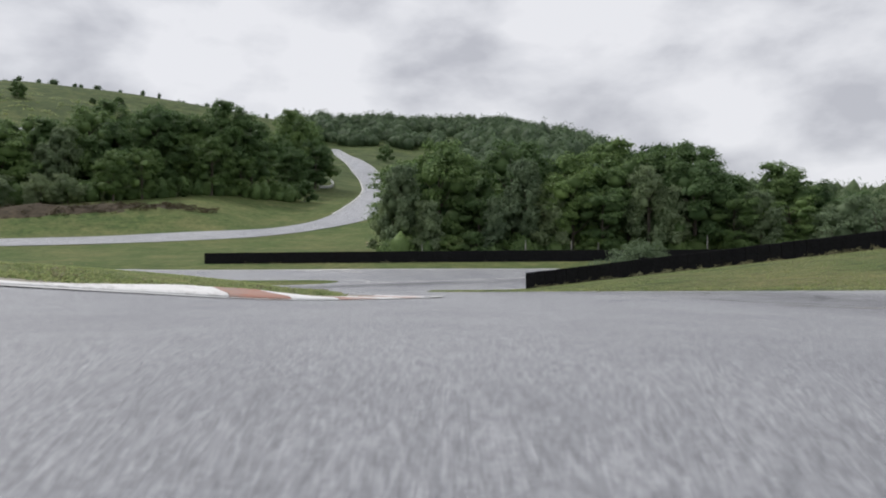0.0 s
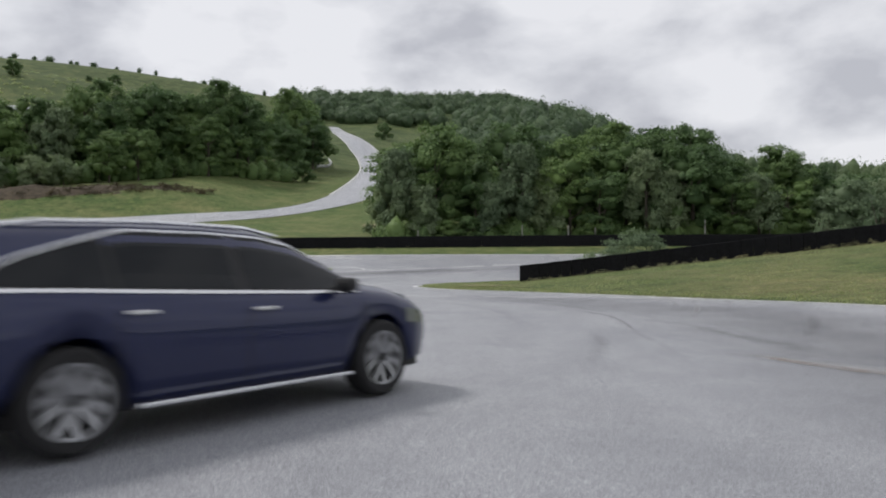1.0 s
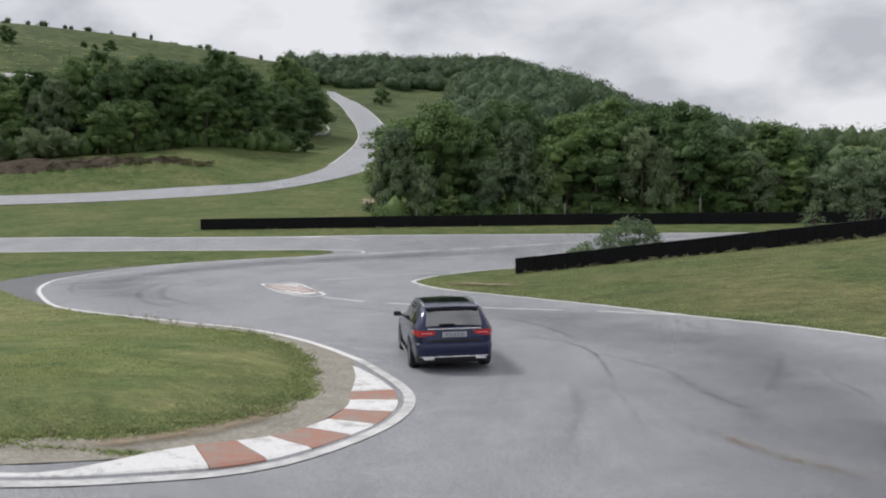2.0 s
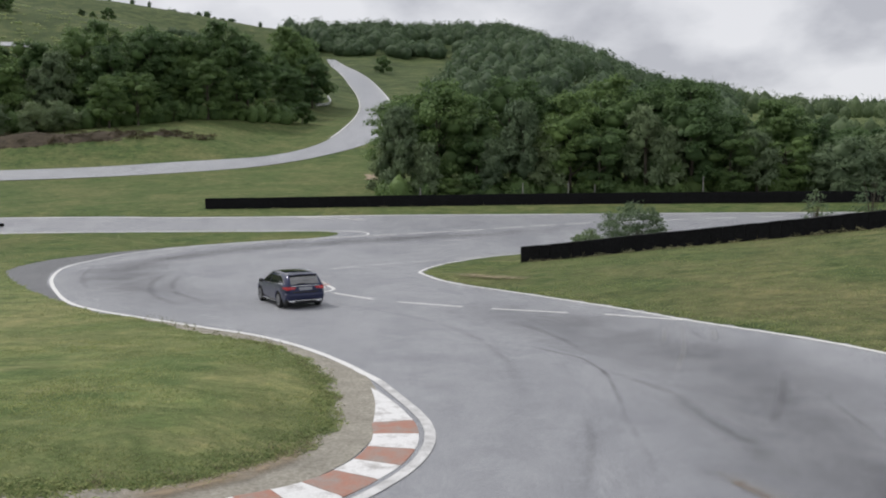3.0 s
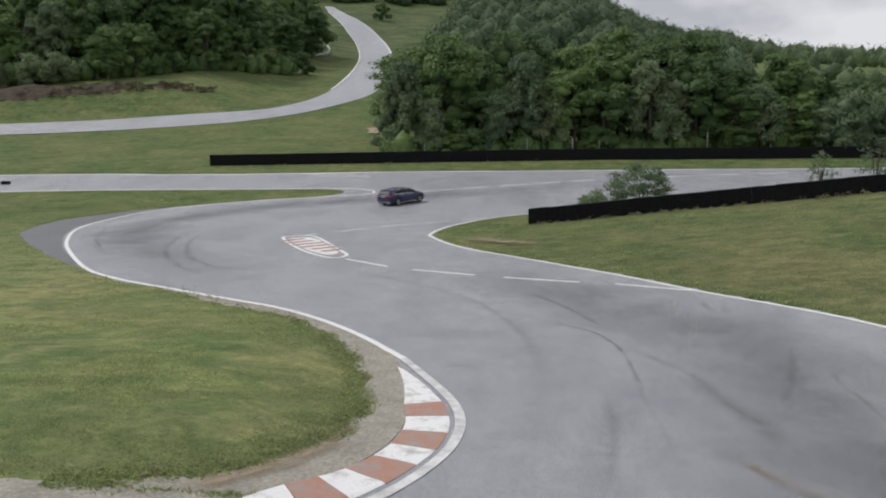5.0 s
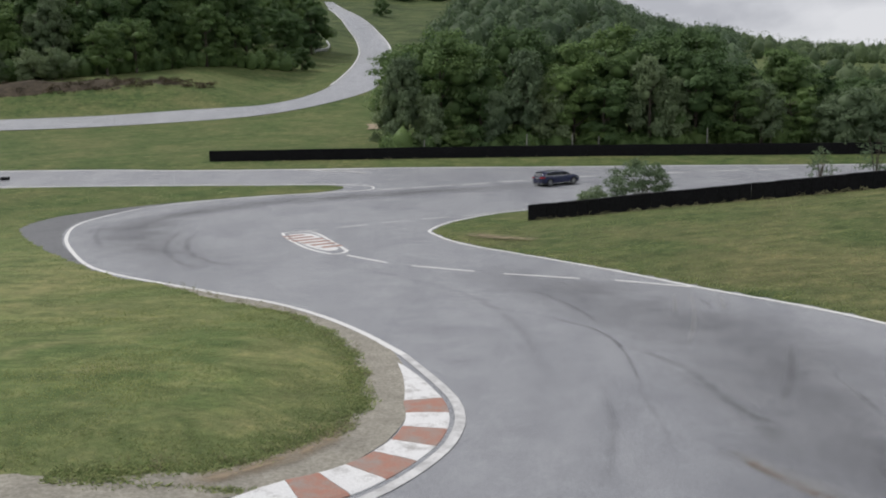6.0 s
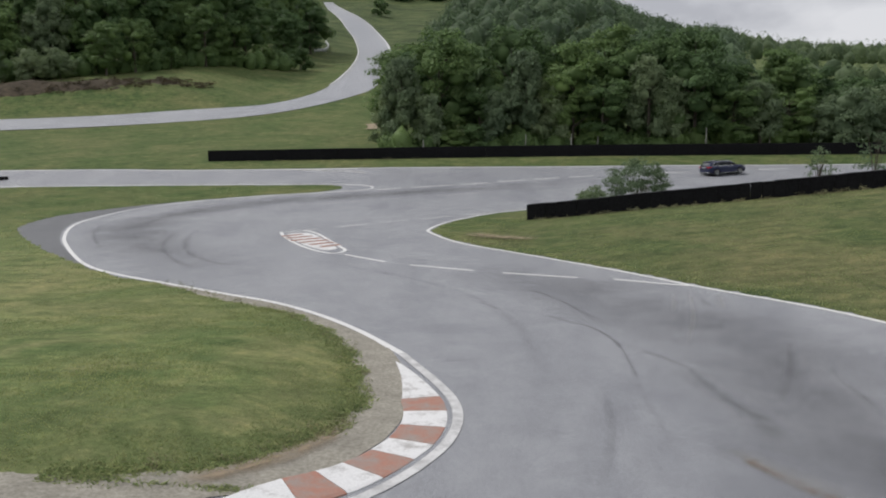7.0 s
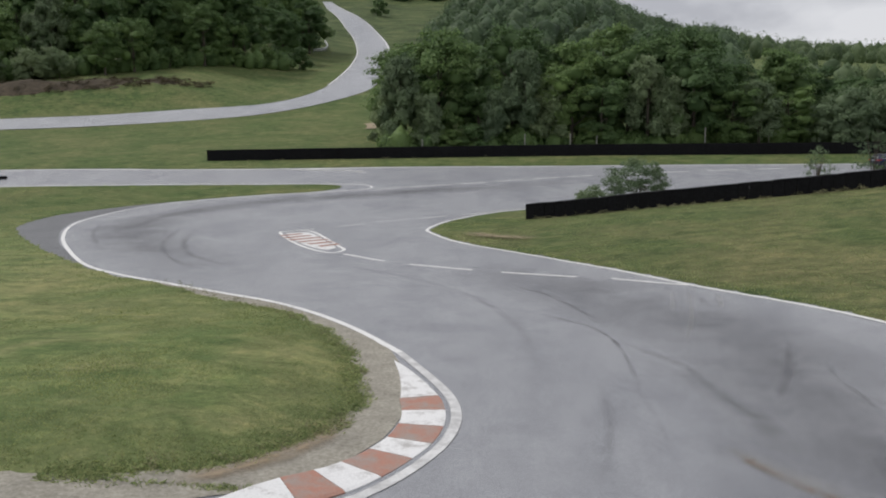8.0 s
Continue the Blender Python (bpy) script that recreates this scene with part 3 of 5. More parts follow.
# older, darker surface outside the hairpin's edge line
v, f = ribbon(resample([(-15.2, 33.6), (-17.5, 36.9), (-20.5, 41.6), (-23.3, 47.1), (-25.9, 53.6), (-26.9, 59.2), (-26.2, 64.9), (-24.2, 68.5)], 60),
              resample([(-15.6, 33.2), (-18.5, 37.0), (-22.4, 41.9), (-27.2, 49.4), (-29.5, 54.1), (-30.5, 60.9), (-28.1, 65.9), (-24.7, 69.3)], 60), 0.01, 5)
tagged(new("run_off", mesh_of("run_off", v, f, M_PATCHED, True)), "dark weathered asphalt strip outside the edge line", "run-off", kind="structure")


def build_kerb():
    c = curve_through(KERB_OUT, 0.12)
    n = -sideways(c)
    s = np.concatenate([[0], np.cumsum(np.linalg.norm(np.diff(c, axis=0), axis=1))])
    width = np.minimum(0.05 + 0.25 * s, 0.82) * (1 - 0.9 * smooth(s, 8.4, 10.6))
    marks = [0, 2.9, 3.8, 4.7, 5.55, 6.25, 7.1, 7.85, 8.6, 15.0]
    kerb = tagged(new("kerb"), "raised concrete kerb painted in worn red and white blocks", "kerb", kind="structure")
    for k, (a, b) in enumerate(zip(marks[:-1], marks[1:])):
        q = np.linspace(a, b - 0.012, max(3, int((b - a) / 0.15)))
        px, py = np.interp(q, s, c[:, 0]), np.interp(q, s, c[:, 1])
        nx, ny, w = np.interp(q, s, n[:, 0]), np.interp(q, s, n[:, 1]), np.interp(q, s, width)
        prof = [(0.0, -0.05), (0.0, 0.025), (0.08, 0.05), (0.55, 0.075), (0.95, 0.10), (1.0, 0.09), (1.0, -0.05)]
        verts, m = [], len(prof)
        for j in range(len(q)):
            for u, h in prof:
                x, y = px[j] + nx[j] * u * w[j], py[j] + ny[j] * u * w[j]
                chip = 0.006 * noise.noise((x * 3.1, y * 3.1, 7 + u)) if h > 0 else 0
                verts.append((x, y, float(terrain(x, y)) + (h * min(1, 0.35 + w[j]) * (0.3 + 0.7 * float(smooth(q[j], 6.2, 8.2))) if h > 0 else h) + chip))
        faces = [(j * m + i, j * m + i + 1, (j + 1) * m + i + 1, (j + 1) * m + i) for j in range(len(q) - 1) for i in range(m - 1)]
        faces += [tuple(range(m)), tuple(reversed(range((len(q) - 1) * m, len(q) * m)))]
        ob = new("kerb_block", mesh_of("kerb_block", verts, faces, M_KRED if k % 2 else M_KWHITE))
        ob.parent = kerb
    # dusty shoulder between kerb and grass
    inner = [(-9.0, 9.5), (-6.5, 9.75), (-4.5, 10.2), (-3.0, 10.9), (-2.0, 12.0), (-1.4, 13.2), (-1.15, 14.4), (-1.25, 16.0), (-1.5, 18.2), (-1.75, 19.2), (-3.0, 21.4), (-4.7, 23.8), (-6.5, 25.9), (-8.4, 27.5), (-11, 29.8)]
    outer = [(-9.0, 11.5), (-6.6, 11.6), (-5.2, 11.7), (-4.2, 12.2), (-3.2, 13.5), (-2.6, 14.6), (-2.5, 15.4), (-2.5, 16.3), (-2.7, 18.2), (-3.1, 19.2), (-4.2, 21.4), (-5.8, 23.7), (-7.5, 25.5), (-9.2, 27.0), (-11.3, 29.4)]
    v, f = ribbon(resample(inner, 70), resample(outer, 70), 0.012, 5)
    v[:, 2] += [0.012 * noise.noise((a * 2, b * 2, 1)) for a, b, _ in v]
    tagged(new("shoulder", mesh_of("shoulder", v, f, M_GRAVEL, True)), "dusty gravel shoulder behind the kerb", "shoulder", kind="structure")


build_kerb()


# ---------- rubber barriers ----------
def barrier(label, points, height, panel, sink, seed):
    rng = random.Random(seed)
    c = curve_through(points, 0.25)
    s = np.concatenate([[0], np.cumsum(np.linalg.norm(np.diff(c, axis=0), axis=1))])
    thing = tagged(new("tyre_barrier"), label, "barrier", kind="structure")
    count = int(s[-1] / panel)
    for k in range(count):
        a, b = k * panel, (k + 1) * panel - 0.004
        p = [np.array([np.interp(q, s, c[:, 0]), np.interp(q, s, c[:, 1])]) for q in (a, b)]
        mid, d = (p[0] + p[1]) / 2, p[1] - p[0]
        zs = [float(terrain(*q)) for q in p]
        bm = bmesh.new()
        h = height + rng.uniform(-0.012, 0.012)
        bmesh.ops.create_cube(bm, size=1, matrix=Matrix.Diagonal((np.linalg.norm(d), 0.62 + rng.uniform(-0.015, 0.015), h, 1)))
        bmesh.ops.bevel(bm, geom=bm.edges[:], offset=0.022, segments=1, affect="EDGES")
        for v in bm.verts:
            v.co.z += (zs[1] - zs[0]) * (v.co.x / panel) + h / 2 - sink
        ob = part("belt_panel", bm, M_RUBBER, thing)
        ob.matrix_basis = Matrix.Translation((mid[0], mid[1], (zs[0] + zs[1]) / 2)) @ pose(0, 0, 0, rng.uniform(-0.6, 0.6), 0, math.degrees(math.atan2(d[1], d[0])))


barrier("long low black rubber tyre barrier before the trees", [(-28.4, 94.9), (-9.2, 94.2), (6.5, 93.6), (19.2, 92.8), (43, 91.0), (78, 88.9)], 1.33, 1.9, 0.05, 4)
barrier("black ribbed rubber tyre barrier on the grass bank", [(4.6, 50.6), (6.9, 49.6), (13.1, 48.0), (18.8, 46.0), (22.6, 44.9), (32, 42.0)], 1.08, 0.62, 0.08, 5)
# ---------- trees and plants ----------
_ball = bmesh.new()
bmesh.ops.create_icosphere(_ball, subdivisions=1, radius=1)
BALL_V = np.array([v.co[:] for v in _ball.verts])
BALL_F = np.array([[v.index for v in f.verts] for f in _ball.faces])
_ball.free()


def with_lobes(me, centres, radii, rng):
    """Adds uneven solid masses of foliage under the outer leaves of a crown mesh."""
    k, n0 = len(centres), len(me.vertices)
    ph = rng.uniform(0, 6.28, (k, 1, 3))
    b = BALL_V[None]
    lump = 1 + 0.16 * np.sin(4.1 * b[..., 0:1] + ph[..., 0:1]) * np.sin(3.7 * b[..., 1:2] + ph[..., 1:2]) + 0.10 * np.sin(7 * b[..., 2:3] + ph[..., 2:3]) * np.sin(6.3 * b[..., 0:1])
    v = (centres[:, None, :] + b * lump * radii[:, None, :]).reshape(-1, 3)
    f = (BALL_F[None] + (np.arange(k) * len(BALL_V))[:, None, None]).reshape(-1, 3)
    l0, p0 = len(me.loops), len(me.polygons)
    me.vertices.add(len(v))
    co = np.empty(3 * len(me.vertices))
    me.vertices.foreach_get("co", co)
    co[3 * n0:] = v.ravel()
    me.vertices.foreach_set("co", co)
    li = np.empty(l0, int)
    me.loops.foreach_get("vertex_index", li)
    me.loops.add(f.size)
    me.loops.foreach_set("vertex_index", np.concatenate([li, f.ravel() + n0]))
    st = np.empty(p0, int)
    me.polygons.foreach_get("loop_start", st)
    me.polygons.add(len(f))
    me.polygons.foreach_set("loop_start", np.concatenate([st, l0 + 3 * np.arange(len(f))]))
    me.update(calc_edges=True)
    return me


def leaf_mesh(name, centres, outward, sizes, mat, rng, droop=0.0, loose=0.5):
    """Many small pointed leaf sprays, each one triangle, turned roughly outward."""
    n = len(centres)
    o = outward + rng.normal(0, loose, (n, 3))
    o /= np.linalg.norm(o, axis=1, keepdims=True) + 1e-9
    u = np.cross(o, rng.normal(0, 1, (n, 3)))
    u /= np.linalg.norm(u, axis=1, keepdims=True) + 1e-9
    w = np.cross(o, u)
    sx, sy = sizes[:, None], (sizes * rng.uniform(0.9, 1.5, n))[:, None]
    tip = np.array([0, 0, -droop]) * sizes[:, None]
    v = np.stack([centres - u * sx, centres + u * sx, centres + w * sy + tip], 1).reshape(-1, 3)
    me = bpy.data.meshes.new(name)
    me.vertices.add(3 * n)
    me.vertices.foreach_set("co", v.ravel())
    me.loops.add(3 * n)
    me.loops.foreach_set("vertex_index", np.arange(3 * n))
    me.polygons.add(n)
    me.polygons.foreach_set("loop_start", np.arange(n) * 3)
    me.materials.append(mat)
    me.update(calc_edges=True)
    return me


def crown_points(rng, height, width, base, boughs, per, shape):
    """Leaf places and outward ways on boughs that each carry several billowing clumps."""
    cs, os_, mid, rad_ = [], [], [], []
    tall = shape != "round"
    for k in range(boughs):
        t = (k + rng.uniform(0.1, 0.9)) / boughs
        z = base + (height - base) * (0.12 + 0.74 * t)
        reach = width / 2 * (np.sin(np.pi * (0.16 + 0.74 * t)) ** 0.7 if not tall else (1 - t) ** 0.6 * 0.85 + 0.12)
        a = k * 2.4 + rng.uniform(-0.6, 0.6)
        r = reach * rng.uniform(0.35, 0.78)
        bough = np.array([r * np.cos(a), r * np.sin(a), z])
        size = width * rng.uniform(0.17, 0.26) * (0.8 if tall else 1)
        mid.append(bough)
        rad_.append(size * 0.62 * np.array([1, 1, 1.2 if tall else 0.85]))
        for q in range(6):
            d = rng.normal(0, 1, 3) + 0.9 * np.array([np.cos(a), np.sin(a), 0.6])
            d /= np.linalg.norm(d)
            clump = bough + d * size * rng.uniform(0.45, 1.0)
            rad = size * rng.uniform(0.34, 0.66)
            stretch = np.array([1, 1, 1.6 if tall else 0.75]) * rng.uniform(0.8, 1.25, 3)
            e = rng.normal(0, 1, (per, 3))
            e /= np.linalg.norm(e, axis=1, keepdims=True)
            e[:, 2] = np.where(e[:, 2] < -0.3, -e[:, 2] * 0.7, e[:, 2])
            lump = 1 + 0.22 * np.sin(5 * e[:, 0] + k) * np.sin(5 * e[:, 1] + q)
            cs.append(clump + e * (rad * lump * (1.30 - 0.80 * rng.uniform(0, 1, per)))[:, None] * stretch)
            os_.append(e * 0.8 + d * 0.4 + np.array([0, 0, 0.55]))
    return np.vstack(cs), np.vstack(os_), np.array(mid), np.array(rad_)


def make_tree(seed, height, width, base, lobes, per, leaf, mat, shape="round", label="", droop=0.2):
    rng = np.random.default_rng(seed)
    tree = tagged(new("tree"), label, "tree", group="trees of the wood")
    bm = bmesh.new()
    lean = rng.uniform(-0.3, 0.3, 2)
    top = height * 0.82
    path = [(lean[0] * t * t, lean[1] * t * t, top * t) for t in (0, 0.06, 0.25, 0.5, 0.75, 1)]
    r0 = height * 0.020
    tube(bm, path, [r0 * 1.35, r0, r0 * 0.85, r0 * 0.6, r0 * 0.35, r0 * 0.1], 8)
    for k in range(9):
        t = rng.uniform(0.28, 0.85)
        a = k * 2.4
        s = Vector((lean[0] * t * t, lean[1] * t * t, top * t))
        e = width * 0.36 * (1.1 - t * 0.6)
        tube(bm, [s, s + Vector((math.cos(a) * e * 0.5, math.sin(a) * e * 0.5, e * 0.35)), s + Vector((math.cos(a) * e, math.sin(a) * e, e * 0.85))],
             [r0 * 0.42, r0 * 0.26, r0 * 0.07], 5)
    part("trunk", bm, M_BARK, tree, "grey-brown bark trunk")
    c, o, mids, rads = crown_points(rng, height, width, base, lobes, per, shape)
    crown = new("crown", with_lobes(leaf_mesh("crown", c, o, rng.uniform(leaf * 0.6, leaf * 1.25, len(c)), mat, rng, droop), mids, rads, rng))
    crown.parent = tree
    return tree


OAK, BIRCH, ROUND = ("dense dark green broadleaf tree in full leaf", "slender grey-green birch with hanging twigs", "low rounded bright green broadleaf tree")
KINDS = [make_tree(11, 14, 9.5, 0.6, 15, 155, 0.19, M_LEAF, "round", OAK),
         make_tree(12, 16, 10.5, 1.0, 17, 150, 0.20, M_LEAF, "round", OAK),
         make_tree(13, 13, 8.0, 0.3, 13, 155, 0.18, M_LEAF, "round", OAK),
         make_tree(14, 13, 6.5, 0.8, 19, 125, 0.15, M_LEAF_B, "tall", BIRCH, 1.1),
         make_tree(15, 11, 6.8, 0.6, 17, 125, 0.15, M_LEAF_B, "tall", BIRCH, 1.1),
         make_tree(16, 6.5, 8.0, 0.3, 14, 135, 0.15, M_LEAF_B, "round", ROUND),
         make_tree(17, 5.0, 5.0, 0.1, 10, 135, 0.14, M_LEAF, "round", ROUND)]
used_kinds = set()


def plant(kind, x, y, scale, turn=0.0, tall=1.0, up=None):
    k = KINDS[kind]
    z = float(terrain(x, y)) - 0.1 if up is None else up
    m = pose(x, y, z, 0, 0, turn)
    if kind in used_kinds:
        t = copy_thing(k, m)
    else:
        used_kinds.add(kind)
        k.matrix_basis = m
        t = k
    t.scale = (scale, scale, scale * tall)
    return t


rt = random.Random(21)
# wood behind the long barrier: front row, then rows climbing behind it
for kind, x, y, s, tall in ((3, -5.6, 99.5, 0.95, 1.0), (4, -2.6, 98.2, 0.75, 0.9), (4, -7.6, 101.5, 0.8, 0.9), (6, -0.2, 97.6, 0.75, 0.8), (0, -1.5, 104, 1.05, 1.05), (6, 3.0, 97.6, 0.8, 0.85), (2, 3.0, 101.5, 0.8, 0.85),
                            (4, 5.4, 98.4, 0.75, 0.95), (3, 9.0, 99.6, 0.98, 1.0), (4, 11.8, 99.4, 0.95, 0.9), (6, 7.0, 97.4, 0.6, 0.8), (0, 14.6, 99.5, 0.85, 0.9), (2, 18.2, 98.6, 0.85, 0.85),
                            (6, 16.8, 96.4, 0.7, 0.7), (3, 23.2, 98.0, 1.0, 0.9), (4, 26.0, 98.4, 0.95, 0.85), (0, 29.5, 98.8, 0.9, 0.95), (2, 33.6, 97.2, 0.85, 0.78), (4, 36.4, 97.0, 0.95, 0.8),
                            (2, 40.0, 96.6, 0.8, 0.7), (5, 45.5, 94.6, 1.0, 0.95), (5, 51.5, 95.2, 1.05, 0.95), (2, 48.5, 99.5, 0.85, 0.7), (0, 56.0, 98, 0.75, 0.65), (5, 60, 95.5, 1.0, 0.9), (0, 66, 97, 0.8, 0.7),
                            (1, -3.5, 111, 0.95, 0.95), (1, 2.0, 113, 0.95, 0.98), (0, 8.0, 108, 1.05, 1.08), (1, 12.8, 109, 0.85, 0.98), (1, 19.5, 107, 1.0, 0.98), (0, 16.0, 104.5, 1.0, 0.95), (1, 25.0, 106.5, 0.95, 1.0),
                            (0, 22.0, 103, 1.0, 0.92), (1, 31.0, 106, 0.95, 1.02), (0, 27.5, 103.5, 0.95, 1.02), (1, 36.5, 108, 0.85, 0.72), (1, 41.5, 103, 0.8, 0.95), (0, 42, 106, 0.85, 0.80), (2, 47, 107, 0.85, 0.84), (0, 53, 106, 0.8, 0.72), (1, 60, 108, 0.8, 0.65)):
    plant(kind, x + rt.uniform(-0.4, 0.4), y + rt.uniform(-0.5, 0.5), s, rt.uniform(0, 360), tall)
for k in range(15):
    x = -8 + 78 * k / 14 + rt.uniform(-1.5, 1.5)
    plant(rt.choice((0, 1, 1, 2)), x, rt.uniform(117, 132), rt.uniform(0.85, 1.1), rt.uniform(0, 360), rt.uniform(0.85, 1.0) * (0.95 if x < 14 else 0.68 if x < 34 else 0.5))
# wood above the earth bank
for k in range(52):
    t = rt.uniform(0, 1)
    x, y = -136 + 88 * t + rt.uniform(-5, 5), 188 + 62 * t ** 1.8 + rt.uniform(0, 18 + 50 * t)
    plant(rt.choice((0, 0, 1, 1, 2, 2, 3)), x, y, rt.uniform(1.25, 1.7), rt.uniform(0, 360), rt.uniform(0.85, 1.1))
for k in range(12):
    t = k / 11
    plant(rt.choice((2, 6, 5, 0)), -118 + 72 * t + rt.uniform(-2, 2), 186 + 62 * t ** 1.8, rt.uniform(1.0, 1.4), rt.uniform(0, 360), 0.95)
for x, y, s in ((-56, 322, 1.7), (-62, 316, 1.7), (-59, 335, 1.9), (-66, 330, 1.9), (-70, 312, 1.7), (-53.5, 334, 1.4)):
    plant(rt.choice((0, 2)), x, y, s, rt.uniform(0, 360), 0.95)
# lone trees on the open hill and beside the climbing track
for kind, x, y, s in ((6, -49.5, 622, 2.6), (6, -250, 606, 1.9), (6, -318, 548, 3.0), (6, -300, 556, 2.2), (6, -269, 604, 1.0), (6, -262, 607, 0.9), (6, -328, 545, 2.6)):
    plant(kind, x, y, s, rt.uniform(0, 360))


def clumps(name, label, category, spots, per, leaf, mat, seed, solid=False):
    """One mesh of many plants; spots: x, y, radius, height."""
    rng = np.random.default_rng(seed)
    s = np.repeat(np.array(spots, float), per, axis=0)
    n = len(s)
    d = rng.normal(0, 1, (n, 3))
    d /= np.linalg.norm(d, axis=1, keepdims=True)
    d[:, 2] = np.abs(d[:, 2]) * 1.0 - 0.12
    lump = 0.8 + 0.35 * np.sin(d[:, 0] * 5 + s[:, 0]) * np.sin(d[:, 1] * 5 + s[:, 1])
    c = np.stack([s[:, 0] + d[:, 0] * s[:, 2] * lump, s[:, 1] + d[:, 1] * s[:, 2] * lump, terrain(s[:, 0], s[:, 1]) + s[:, 3] * (0.28 + 0.72 * d[:, 2] * lump)], 1)
    me = leaf_mesh(name, c, d + np.array([0, 0, 0.4]), leaf * s[:, 2] * rng.uniform(0.6, 1.2, n), mat, rng)
    if solid:
        q = np.array(spots, float)
        with_lobes(me, np.stack([q[:, 0], q[:, 1], terrain(q[:, 0], q[:, 1]) + q[:, 3] * 0.3], 1), np.stack([q[:, 2] * 0.66, q[:, 2] * 0.66, q[:, 3] * 0.5], 1), rng)
    return tagged(new(name, me), label, category, kind="stuff")


spots = []
for k in range(340):       # ridge behind the wood
    a, y = rt.uniform(-0.02, 0.34), rt.uniform(150, 420)
    spots.append((a * y, y, rt.uniform(4, 7.5), rt.uniform(7, 11)))
for k in range(260):       # far skyline
    a, y = rt.uniform(-0.175, 0.12), rt.uniform(770, 930)
    spots.append((a * y, y, rt.uniform(8, 14), rt.uniform(11, 18)))
for k in range(16):        # taller clump where the skyline begins
    a, y = rt.uniform(-0.195, -0.15), rt.uniform(800, 850)
    spots.append((a * y, y, rt.uniform(8, 13), rt.uniform(20, 27)))
for k in range(90):        # hedge along the hill's brow
    a, y = rt.uniform(-0.34, -0.18), rt.uniform(640, 700)
    spots.append((a * y, y, rt.uniform(3, 6), rt.uniform(4, 8)))
for k in range(34):        # scattered bushes on the open skyline
    a, y = -0.56 + 0.37 * rt.random() ** 0.8, rt.uniform(900, 955)
    spots.append((a * y, y, rt.uniform(2.5, 6), rt.uniform(3.5, 8)))
for k in range(60):        # scrub above the left wood
    a, y = rt.uniform(-0.42, -0.2), rt.uniform(340, 420)
    spots.append((a * y, y, rt.uniform(3, 6), rt.uniform(6, 12)))
clumps("far_woods", "distant mixed green woods on the hills", "woods", spots, 260, 0.085, M_LEAF_F, 5, True)
east = []
for k in range(260):
    a, y = rt.uniform(0.25, 0.80), rt.uniform(170, 420)
    east.append((a * y, y, rt.uniform(2.2, 4.5), rt.uniform(4, 8)))
for row in range(7):       # hedgerows between the pale fields
    y0, lean = 340 + 42 * row, rt.uniform(-0.35, 0.35)
    for k in range(26):
        a = 0.22 + 0.024 * k + rt.uniform(-0.012, 0.012)
        y = y0 * (1 + lean * (a - 0.4)) + rt.uniform(-6, 6)
        east.append((a * y, y, rt.uniform(2.5, 6.5), rt.uniform(4, 10)))
clumps("hedgerow_trees", "green hedgerow trees between distant fields, colour paled for distance", "woods", east, 240, 0.085, M_LEAF_E, 25, True)
front = []
for k in range(150):
    t = rt.uniform(0, 1)
    front.append((-134 + 88 * t + rt.uniform(-3, 3), 183.5 + 62 * t ** 1.8 + rt.uniform(-1, 4), rt.uniform(2.0, 4.0), rt.uniform(3.5, 7)))
clumps("undergrowth", "dark green bushes at the edge of the hillside wood", "undergrowth", front, 220, 0.085, M_LEAF, 16, True)
heath = []
for k in range(420):
    a, y = rt.uniform(-0.60, -0.16), rt.uniform(400, 640)
    heath.append((a * y, y, rt.uniform(1.2, 3.5), rt.uniform(0.4, 1.3)))
clumps("heath", "rough scrub on the open hillside", "undergrowth", heath, 26, 0.22, M_BLADE, 17)
scrub = [(rt.uniform(-8, 78), rt.uniform(96.6, 101), rt.uniform(1.2, 2.4), rt.uniform(1.8, 4.2)) for k in range(130)]
clumps("undergrowth", "dark green undergrowth below the trees", "undergrowth", scrub, 220, 0.085, M_LEAF, 6, True)


def earth_bank():
    c = curve_through([(-150, 178.5), (-118, 179.5), (-90, 181.5), (-70, 184.5), (-56, 189.5)], 2.5)
    n = sideways(c)
    prof = [(-4.5, 0.0), (-3.0, 0.25), (-1.6, 0.8), (0.0, 1.3), (2.2, 1.5), (5.0, 1.2), (8.0, 0.3)]
    verts = []
    for k, (p, q) in enumerate(zip(c, n)):
        fade = min(1, (len(c) - k) / 18) * (0.75 + 0.25 * math.sin(0.9 * k))
        for u, h in prof:
            x, y = p + q * u
            z = float(terrain(x, y)) + h * fade * (0.85 + 0.3 * noise.noise((x * 0.3, y * 0.3, 1))) - 0.15
            verts.append((x, y, z + 0.25 * noise.noise((x * 0.8, y * 0.8, 5))))
    f = grid_faces(len(c), len(prof))
    tagged(new("earth_bank", mesh_of("earth_bank", verts, f, M_EARTH, True)), "brown eroded earth bank below the trees", "earth bank", kind="structure")
    weeds = []
    for k in range(300):
        p, q = c[rt.randrange(len(c))], n[rt.randrange(len(c))]
        u = rt.uniform(-4.0, 6)
        weeds.append((p[0] + q[0] * u + rt.uniform(-1, 1), p[1] + q[1] * u, rt.uniform(0.5, 1.4), rt.uniform(0.5, 1.4)))
    clumps("bracken", "brown and green bracken on the earth bank", "undergrowth", weeds, 70, 0.14, M_HEATH, 8)


earth_bank()


